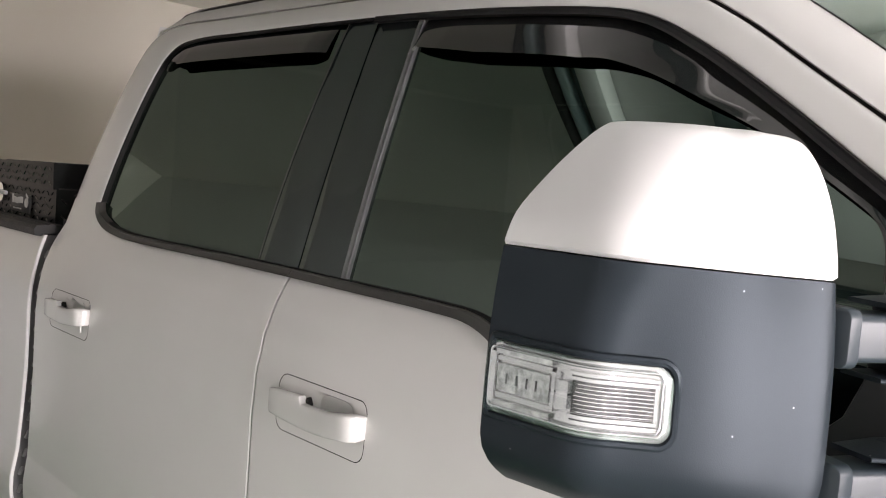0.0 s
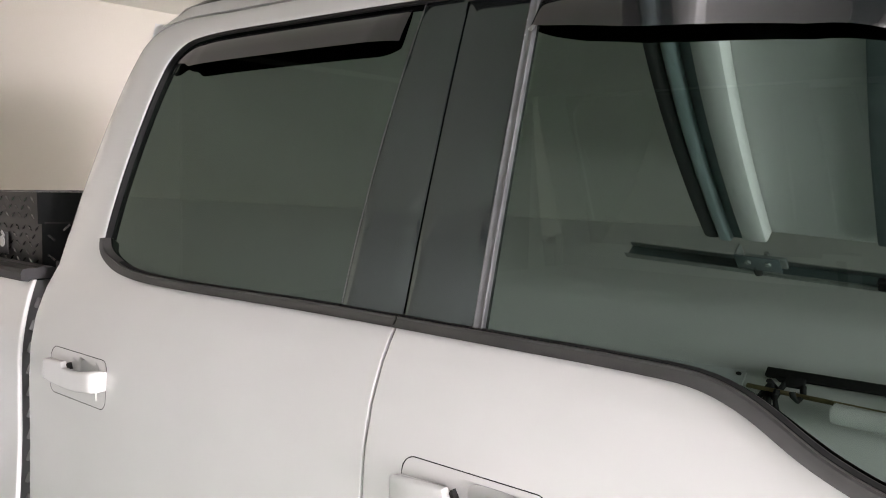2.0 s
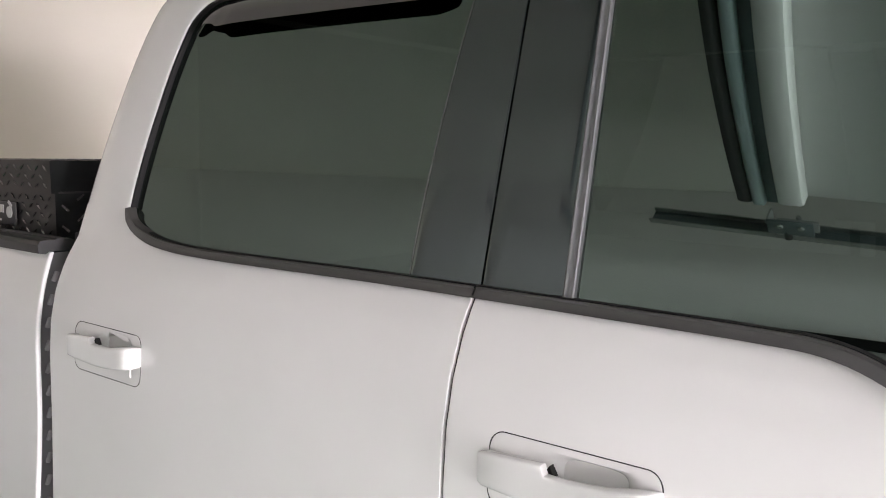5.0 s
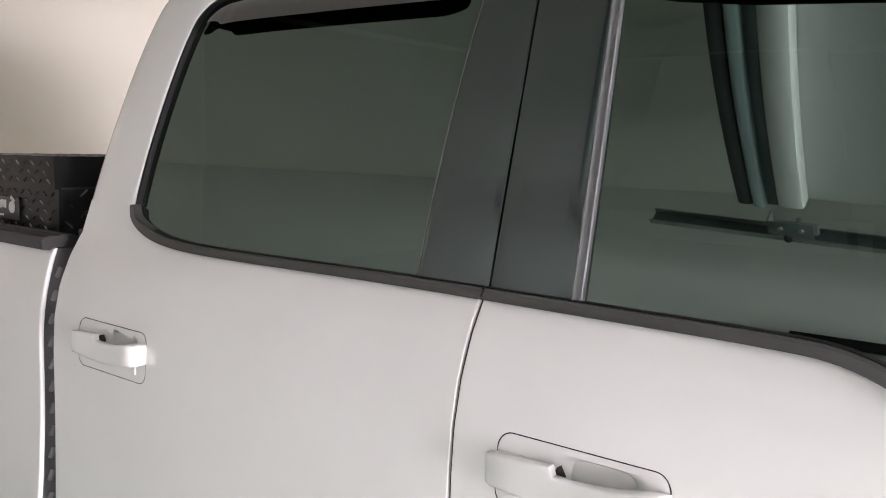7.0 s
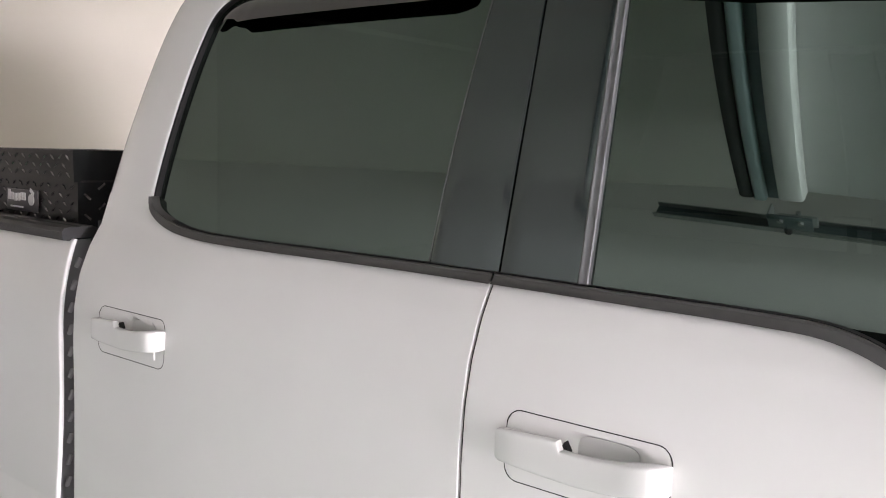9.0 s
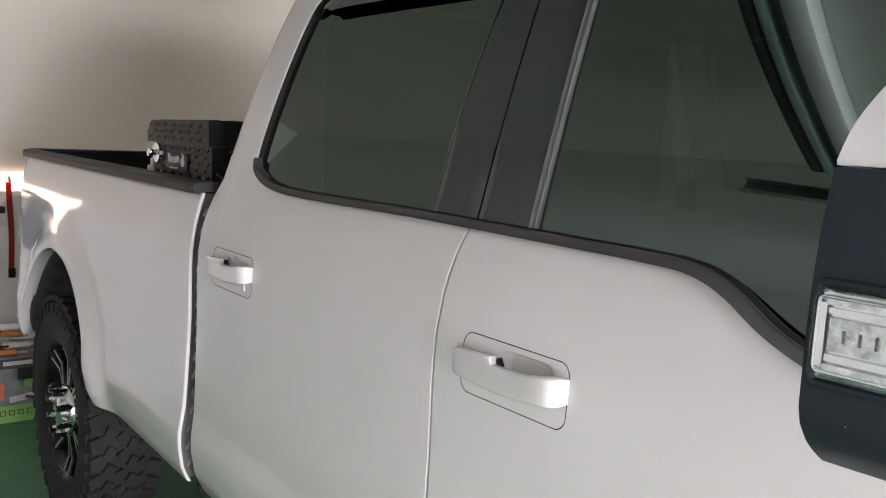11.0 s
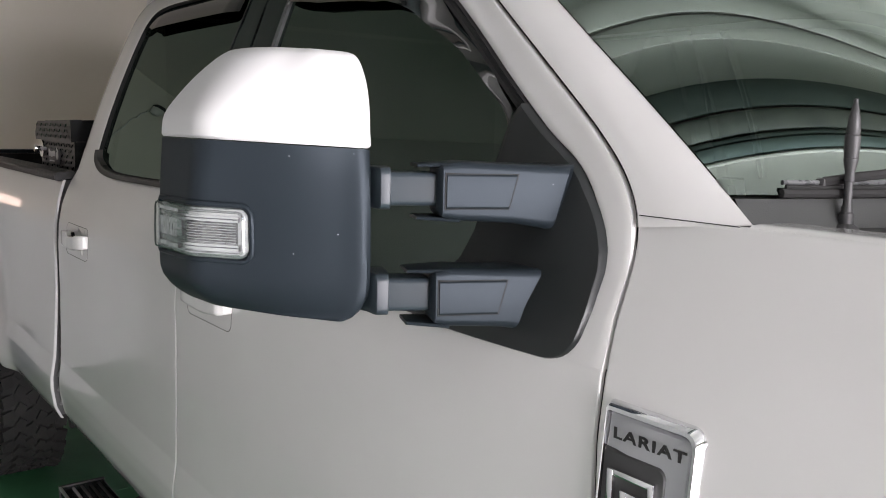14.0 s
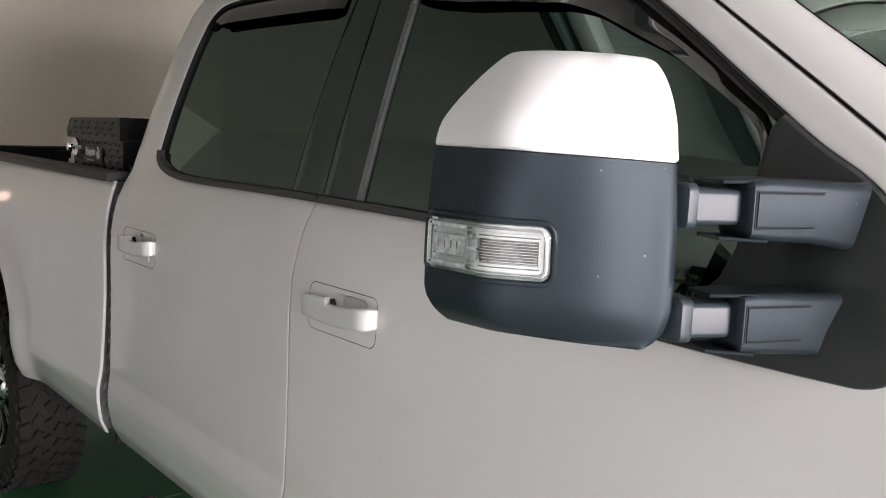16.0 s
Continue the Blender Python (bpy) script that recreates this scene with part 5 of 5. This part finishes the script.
for y0, lift in ((-0.825, 0.0), (-0.02, 0.012)):
    ys = np.linspace(y0, y0 + 0.62, 14)
    w = part("wiper_blade", tube_bm([(screen_x(y, 1.470) + 0.010, y - 0.008, 1.468 + lift) for y in ys], 0.0048, 8), DARK, truck, "black wiper blade")
    part("wiper_spine", tube_bm([(screen_x(y, 1.478) + 0.016, y, 1.4785 + lift) for y in ys], 0.0026, 8), LAMPGREY, w, "grey wiper spine")
    part("wiper_spine", tube_bm([(screen_x(y, 1.475) + 0.016, y, 1.4740 + lift) for y in ys], 0.0024, 8), DARK, w)
    for y in (y0 + 0.045, y0 + 0.185, y0 + 0.42):
        part("spine_clip", box_bm((0.010, 0.010, 0.012), (screen_x(y, 1.478) + 0.016, y, 1.477 + lift), 0.002), TRIM, w)
    bow = [(0.045, 1.4795, 0.018), (0.075, 1.4850, 0.026), (0.115, 1.4890, 0.030), (0.18, 1.4905, 0.032), (0.30, 1.4880, 0.034), (0.44, 1.476, 0.036), (0.56, 1.462, 0.030)]
    part("wiper_arm", tube_bm([(screen_x(y0 + a, 1.478) + d, y0 + a, z + lift) for a, z, d in bow], 0.0050, 8), DARK, w, "black wiper arm")


def build_wheel():
    """Off-road tyre with lugs on a dark multi-spoke rim; its outside looks to -y."""
    R, W = 0.428, 0.30
    tyre = part("tyre", lathe_bm([(0.262, 0.10), (0.255, -0.125), (0.272, -0.140), (0.32, -0.150), (0.375, -0.148), (0.402, -0.135), (0.413, -0.10), (0.415, 0.0), (0.413, 0.10), (0.402, 0.135), (0.36, 0.15), (0.27, 0.14), (0.262, 0.10)], "y", 72), RUBBER, truck, "knobbly black off-road tyre")
    bm = bmesh.new()
    rng = random.Random(4)
    n = 38
    for k in range(n):
        for row, (y, w, l, skew, off) in enumerate(((-0.116, 0.052, 0.046, 12, 0.0), (-0.060, 0.040, 0.042, -34, 0.5), (-0.012, 0.034, 0.044, 30, 0.1), (0.030, 0.034, 0.042, -30, 0.8), (0.072, 0.040, 0.042, 32, 0.6), (0.120, 0.050, 0.046, -12, 0.3))):
            a = 2 * math.pi * (k + off + rng.uniform(-0.05, 0.05)) / n
            m = Matrix.Rotation(-a, 4, "Y") @ Matrix.Translation((0.418, y, 0)) @ Matrix.Rotation(radians(skew), 4, "X")
            if abs(y) > 0.1:
                m = m @ Matrix.Rotation(radians(14 if y < 0 else -14), 4, "Z")
            box_bm((0.017, w, l), (0, 0, 0), 0.0, m, bm)
        a = 2 * math.pi * (k + 0.25) / n
        m = Matrix.Rotation(-a, 4, "Y") @ Matrix.Translation((0.385, -0.147, 0)) @ Matrix.Rotation(radians(8), 4, "Z")
        box_bm((0.034, 0.012, 0.034), (0, 0, 0), 0.0, m, bm)
    part("tread", bm, RUBBER, tyre, "chunky tread lugs", smooth=False)
    rim = part("rim", lathe_bm([(0.262, 0.11), (0.225, 0.10), (0.215, -0.02), (0.240, -0.09), (0.250, -0.118), (0.262, -0.132), (0.268, -0.128), (0.268, -0.118)], "y", 64), RIM, tyre, "black alloy rim")
    part("brake_disc", cyl_bm(0.17, 0.03, (0, 0.03, 0), Matrix.Rotation(radians(90), 4, "X"), 40), DARK, rim)
    for k in range(8):
        for s in (-1, 1):
            bm = bmesh.new()
            m = Matrix.Rotation(2 * math.pi * k / 8, 4, "Y") @ Matrix.Rotation(radians(7.5 * s), 4, "Y")
            rings = []
            for x, y, w in ((0.07, -0.10, 0.016), (0.12, -0.092, 0.012), (0.19, -0.088, 0.011), (0.256, -0.112, 0.014)):
                rings.append([m @ Vector((x, y + dy, dz)) for dy, dz in ((0.025, -w), (0.0, -w), (-0.005, -w * 0.6), (-0.005, w * 0.6), (0.0, w), (0.025, w))])
            sp = part("spoke", rings_bm(rings, True, True, bm), RIM, rim)
            bm = bmesh.new()
            rings = []
            for x, y, w in ((0.10, -0.1005, 0.004), (0.19, -0.0945, 0.004), (0.248, -0.115, 0.004)):
                rings.append([m @ Vector((x, y + dy, dz + 0.004 * s)) for dy, dz in ((0.002, -w), (-0.001, -w), (-0.001, w), (0.002, w))])
            part("milled_edge", rings_bm(rings, True, True, bm), MILLED, rim, "milled bright spoke edge")
    hub = part("hub_cover", lathe_bm([(0.0, -0.150), (0.045, -0.150), (0.060, -0.142), (0.066, -0.125), (0.092, -0.118), (0.098, -0.105), (0.098, -0.06)], "y", 40), CHROME, tyre, "chrome hub cover")
    for k in range(8):
        a = 2 * math.pi * (k + 0.5) / 8
        nut = cyl_bm(0.016, 0.075, (0.083 * math.cos(a), -0.135, 0.083 * math.sin(a)), Matrix.Rotation(radians(90), 4, "X"), 6, 0.012)
        part("lug_nut", nut, CHROME, hub, smooth=False)
    return tyre


wheel = build_wheel()
slim = Matrix.Diagonal((1, 0.84, 1, 1))
wheel.matrix_basis = pose(-2.42, -0.904, 0.430) @ slim
copy_thing(wheel, pose(1.64, -0.904, 0.430, 0, 14, 0) @ slim)
copy_thing(wheel, pose(-2.42, 0.904, 0.430, 0, 9, 180) @ slim)
copy_thing(wheel, pose(1.64, 0.904, 0.430, 0, 31, 180) @ slim)

side(-1)
side(1)


# ---------------------------------------------------------------- the box in the bed
def tool_box():
    """Black tread-plate crossover box: a body, a lid with a sloped end, raised lozenges, lock and nameplate."""
    tb = thing("truck_tool_box", "black diamond tread plate tool box across the truck bed", "tool box")
    y0 = -0.905
    bm = bmesh.new()
    body = [(-1.702, 1.356), (-1.702, 1.458), (-1.262, 1.458), (-1.262, 1.356)]
    rings = [[(x, y, z) for x, z in body] for y in (y0, 0.905)]
    part("body", rings_bm(rings, True, True, bm), TOOLBOX, tb, smooth=False)
    lid = [(-1.738, 1.455), (-1.742, 1.482), (-1.700, 1.519), (-1.262, 1.524), (-1.258, 1.455)]
    rings = [[(x, y, z) for x, z in lid] for y in (y0 - 0.010, 0.915)]
    lid_ob = part("lid", rings_bm(rings, True, True), TOOLBOX, tb, smooth=False)
    part("lid_gap", box_bm((0.452, 1.80, 0.004), (-1.482, 0, 1.4565), 0.0), DARK, tb)
    part("foot_rail", box_bm((0.40, 0.05, 0.012), (-1.48, y0 + 0.03, 1.354), 0.002), DARK, tb)

    def lozenges(rows, cols, x0, x1, z0, z1, y, tilt=0.0):
        b = bmesh.new()
        for r in range(rows):
            for c in range(cols):
                x = x0 + (x1 - x0) * (c + 0.5 + 0.5 * (r % 2)) / cols
                z = z0 + (z1 - z0) * (r + 0.5) / rows
                if x > x1 - 0.006:
                    continue
                s = 1 if (r + c) % 2 else -1
                m = Matrix.Translation((x, y, z)) @ Matrix.Rotation(radians(38 * s), 4, "Y")
                l, w, h = 0.0105, 0.0026, 0.0028
                vs = [b.verts.new(m @ Vector(p)) for p in ((-l, 0, 0), (0, 0, -w), (l, 0, 0), (0, 0, w), (-l * 0.45, -h, 0), (l * 0.45, -h, 0))]
                for f in ((0, 1, 4), (1, 5, 4), (1, 2, 5), (2, 3, 5), (3, 4, 5), (3, 0, 4)):
                    b.faces.new([vs[i] for i in f])
        return b
    tagged(part("tread_pattern", lozenges(5, 13, -1.695, -1.268, 1.362, 1.452, y0 - 0.0004), TREAD, tb, "raised tread lozenges", smooth=False, recalc=False), kind="stuff")
    tagged(part("tread_pattern", lozenges(3, 14, -1.725, -1.266, 1.462, 1.516, y0 - 0.0104), TREAD, lid_ob, "raised tread lozenges", smooth=False, recalc=False), kind="stuff")
    # the face towards the cab and the lid's top
    b = bmesh.new()
    for r in range(4):
        for c in range(26):
            s = 1 if (r + c) % 2 else -1
            box_bm((0.003, 0.020, 0.005), (-1.261, y0 + 0.02 + 0.068 * c + 0.034 * (r % 2), 1.380 + 0.022 * r), 0.0, Matrix.Rotation(radians(40 * s), 4, "X"), b)
    tagged(part("tread_pattern", b, TREAD, tb, "raised tread lozenges", smooth=False), kind="stuff")
    b = bmesh.new()
    for r in range(14):
        for c in range(36):
            s = 1 if (r + c) % 2 else -1
            box_bm((0.020, 0.005, 0.003), (-1.690 + 0.031 * r, y0 + 0.02 + 0.05 * c, 1.5192 + 0.0114 * (0.031 * r + 0.01)), 0.0, Matrix.Rotation(radians(40 * s), 4, "Z"), b)
    tagged(part("tread_pattern", b, TREAD, lid_ob, "raised tread lozenges", smooth=False), kind="stuff")
    turn = Matrix.Rotation(radians(90), 4, "X")
    lock = part("lock_plate", cyl_bm(0.029, 0.006, (-1.672, y0 - 0.004, 1.424), turn, 28), CHROME, tb, "round chrome lock plate")
    part("lock_knob", lathe_bm([(0.0, -0.024), (0.012, -0.023), (0.013, -0.016), (0.008, -0.014), (0.008, -0.004), (0.014, 0.0)], "y", 20), CHROME, lock).location = (-1.678, y0 - 0.006, 1.424)
    part("latch_pin", box_bm((0.035, 0.012, 0.012), (-1.640, y0 - 0.006, 1.424), 0.003), SILVER, lock)
    plate = part("name_plate", box_bm((0.150, 0.004, 0.050), (-1.503, y0 - 0.004, 1.403), 0.002), TRIM, tb, "dark maker's plate with pale marks")
    for k, (x, w, h, dz) in enumerate(((-1.560, 0.010, 0.024, 0.004), (-1.546, 0.013, 0.018, 0.001), (-1.530, 0.013, 0.018, -0.001), (-1.514, 0.012, 0.018, 0.0), (-1.500, 0.010, 0.018, 0.002), (-1.487, 0.010, 0.018, 0.002))):
        part("mark", box_bm((w, 0.002, h), (x, y0 - 0.007, 1.410 + dz), 0.0008), LETTER, plate)
    part("mark", box_bm((0.060, 0.002, 0.004), (-1.525, y0 - 0.007, 1.387), 0.0005), LETTER, plate)
    part("mark", cyl_bm(0.013, 0.002, (-1.455, y0 - 0.007, 1.406), turn, 18), LETTER, plate)
    part("mark", box_bm((0.020, 0.002, 0.008), (-1.450, y0 - 0.0075, 1.424), 0.001, Matrix.Rotation(radians(35), 4, "Y")), LETTER, plate)
    cl = thing("clamp_block", "pale grey clamp block on the bed rail beside the tool box", "clamp")
    part("clamp_body", box_bm((0.06, 0.05, 0.04), (-1.965, -0.81, 1.352), 0.008), WHITEP, cl)
    part("clamp_jaw", box_bm((0.035, 0.04, 0.03), (-1.945, -0.815, 1.382), 0.006), WHITEP, cl)


tool_box()


# ---------------------------------------------------------------- things along the rear wall
def hose():
    h = thing("air_hose", "coiled blue rubber air hose hanging on the wall", "hose")
    rng = random.Random(2)
    for k in range(7):
        pts = []
        ry, rz = 0.095 + 0.013 * k + rng.uniform(-0.004, 0.004), 0.075 + 0.0115 * k
        cy, cz = -1.155 + rng.uniform(-0.006, 0.006), 1.16 - rz
        for i in range(41):
            a = 2 * math.pi * i / 40
            pts.append((REAR + 0.06 + 0.012 * (k % 3) + 0.006 * math.sin(a * 2 + k), cy + (ry + 0.006 * math.sin(3 * a + k)) * math.cos(a), cz + rz * math.sin(a) - 0.004 * k * (math.sin(a) < 0)))
        part("coil", tube_bm(pts, 0.0105, 10, closed=True), BLUE, h)
    part("hose_end", tube_bm([(REAR + 0.09, -1.02, 1.07), (REAR + 0.09, -0.985, 1.04), (REAR + 0.085, -0.970, 0.985)], 0.010, 8), BLUE, h)
    part("coupling", tube_bm([(REAR + 0.085, -0.970, 0.99), (REAR + 0.085, -0.971, 0.905)], 0.013, 10), STEEL, h, "steel hose coupling")
    part("nipple", tube_bm([(REAR + 0.085, -0.971, 0.905), (REAR + 0.085, -0.972, 0.865)], 0.008, 8), BRASS, h)


hose()
bar = thing("wall_hook_bar", "dull brass hook bar on the wall holding a hose", "hook")
part("rail", box_bm((0.03, 0.34, 0.022), (REAR + 0.035, -1.20, 1.092), 0.006), BRASS, bar)
part("hook", tube_bm([(REAR + 0.02, -1.05, 1.10), (REAR + 0.13, -1.05, 1.10), (REAR + 0.14, -1.05, 1.13)], 0.010, 8), DARK, bar)
out = thing("wall_socket", "white wall socket with a black plug in the wall", "socket")
part("plate", box_bm((0.010, 0.075, 0.12), (REAR + 0.025, -0.930, 0.995), 0.003), WHITEP, out)
part("plug", box_bm((0.035, 0.030, 0.035), (REAR + 0.045, -0.915, 1.02), 0.006), DARK, out, "black plug")
st = thing("red_strap", "red webbing strap hanging down the wall", "strap")
rows = [[(REAR + 0.05 + 0.01 * math.sin(5 * z), -0.876 + dy + 0.006 * math.sin(9 * z), z) for dy in (-0.014, 0.0, 0.014)] for z in np.linspace(0.70, 1.165, 24)]
bm = rings_bm(rows, False, False)
bmesh.ops.solidify(bm, geom=bm.faces[:], thickness=0.005)
part("webbing", bm, RED, st)
part("buckle", box_bm((0.012, 0.034, 0.05), (REAR + 0.05, -0.873, 0.685), 0.003), DARK, st, "black strap buckle")
part("loop", tube_bm([(REAR + 0.03, -0.876, 1.19), (REAR + 0.05, -0.876, 1.175), (REAR + 0.05, -0.876, 1.16)], 0.008, 8), STEEL, st)


def carton(name, label, size, at, body, turn=0.0):
    c = thing(name, label, "box", at=at)
    c.rotation_euler = (0, 0, radians(turn))
    w, d, h = size
    part("carton", box_bm((d, w, h), (0, 0, h / 2), 0.003), body, c)
    return c


navy = carton("cardboard_box", "dark navy printed carton on the floor by the wall", (0.40, 0.34, 0.37), (-3.82, -1.335, 0), NAVY)
part("lid_flap", box_bm((0.33, 0.39, 0.004), (0, 0, 0.373), 0.001), GREYBOX, navy, "grey top flap")
part("label_patch", box_bm((0.002, 0.07, 0.055), (0.171, 0.145, 0.060), 0.0), WHITEP, navy, "white label with dark bars")
for k in range(9):
    part("label_bar", box_bm((0.001, 0.003, 0.035), (0.1725, 0.120 + 0.006 * k, 0.062), 0.0), INK, navy)
part("print_mark", box_bm((0.002, 0.05, 0.014), (0.171, 0.165, 0.27), 0.0), LETTER, navy, "pale print")

gbox = carton("cardboard_box", "grey and green printed product carton on the floor", (0.36, 0.30, 0.33), (-3.80, -0.940, 0), GREYBOX)
part("green_band", box_bm((0.002, 0.356, 0.085), (0.151, 0, 0.045), 0.0), GREENBOX, gbox, "green printed band")
part("green_band", box_bm((0.002, 0.13, 0.05), (0.151, 0.10, 0.20), 0.0), GREENBOX, gbox, "green printed patch")
part("pale_band", box_bm((0.002, 0.20, 0.03), (0.151, 0.07, 0.130), 0.0, Matrix.Rotation(radians(8), 4, "X")), LETTER, gbox, "pale printed picture")
part("orange_patch", box_bm((0.003, 0.125, 0.080), (0.152, -0.115, 0.165), 0.0, Matrix.Rotation(radians(-4), 4, "X")), ORANGE, gbox, "orange printed patch")
part("picture_patch", box_bm((0.002, 0.15, 0.06), (0.151, 0.085, 0.245), 0.0), DARK, gbox, "dark printed picture")
part("picture_patch", box_bm((0.002, 0.10, 0.018), (0.1525, 0.09, 0.115), 0.0, Matrix.Rotation(radians(-14), 4, "X")), INK, gbox)
part("title_band", box_bm((0.002, 0.356, 0.05), (0.151, 0, 0.300), 0.0), INK, gbox, "black title band")
part("title_bar", box_bm((0.002, 0.15, 0.020), (0.1525, 0.02, 0.302), 0.0), LETTER, gbox, "pale title bar")
part("title_mark", box_bm((0.002, 0.025, 0.025), (0.1525, -0.145, 0.300), 0.0), LETTER, gbox)
for k in range(5):
    part("small_icon", box_bm((0.001, 0.026, 0.026), (0.1525, -0.06 + 0.040 * k, 0.052), 0.0), INK, gbox)
    part("icon_fill", box_bm((0.001, 0.018, 0.018), (0.1532, -0.06 + 0.040 * k, 0.052), 0.0), GREENBOX, gbox)

for k, (x, y, z, l, yaw, m1, lab) in enumerate(((-3.74, -1.06, 0.345, 0.16, 80, HANDLE, "orange handled hand tool lying on a carton"), (-3.70, -0.95, 0.345, 0.15, 70, HANDLE, "orange handled hand tool lying on a carton"), (-3.73, -0.90, 0.372, 0.20, 86, CREAM, "cream plastic scraper lying on tools"), (-3.82, -1.05, 0.372, 0.18, 60, DARK, "black handled tool lying on a carton"), (-3.84, -0.98, 0.400, 0.15, 95, TRIM, "black tool lying on a heap of tools"), (-3.70, -1.02, 0.372, 0.17, 110, DARK, "black handled tool lying on a heap of tools"), (-3.76, -0.86, 0.400, 0.18, 75, STEEL, "steel tool lying on a heap of tools"), (-3.78, -1.00, 0.425, 0.16, 100, DARK, "black handled tool lying on a heap of tools"), (-3.72, -0.93, 0.430, 0.13, 60, HANDLE, "orange handled hand tool on top of the heap"))):
    tl = thing("hand_tool", lab, "tool", "tools on the carton", (x, y, z))
    tl.rotation_euler = (0, 0, radians(yaw))
    part("grip", lathe_bm([(0.0, -l / 2), (0.013, -l / 2 + 0.004), (0.016, -l / 4), (0.013, 0.0), (0.014, l * 0.2), (0.0, l * 0.22)], "x", 12), m1, tl)
    part("shank", lathe_bm([(0.0, l * 0.2), (0.006, l * 0.2), (0.006, l * 0.48), (0.0, l * 0.5)], "x", 10), STEEL if k < 2 else m1, tl)
tub = thing("plastic_tub", "cloudy plastic tub on top of the tools", "tub", at=(-3.84, -0.90, 0.385))
part("body", box_bm((0.12, 0.16, 0.05), (0, 0, 0.03), 0.01), CLEARBOX, tub)
part("lid", box_bm((0.125, 0.165, 0.008), (0, 0, 0.058), 0.003), WHITEP, tub)
cup = thing("paper_roll", "small pale roll standing on the carton", "roll", at=(-3.80, -1.10, 0.362))
part("roll", cyl_bm(0.022, 0.11, (0, 0, 0.045), Matrix.Rotation(radians(80), 4, "X"), 16), WHITEP, cup)

# seams of the floor sheet
for k, (x0, y0, x1, y1) in enumerate(((-3.9, -1.02, 2.5, -1.22), (-1.9, -3.2, -1.95, 2.5))):
    d = Vector((x1 - x0, y1 - y0, 0))
    ob = part("floor_seam", box_bm((d.length, 0.004, 0.0025), ((x0 + x1) / 2, (y0 + y1) / 2, 0.0003), 0.0005, Matrix.Rotation(math.atan2(d.y, d.x), 4, "Z")), GREEN, None, "raised seam in the green floor")
    tagged(ob, "raised seam in the green floor coating", "floor", kind="structure")
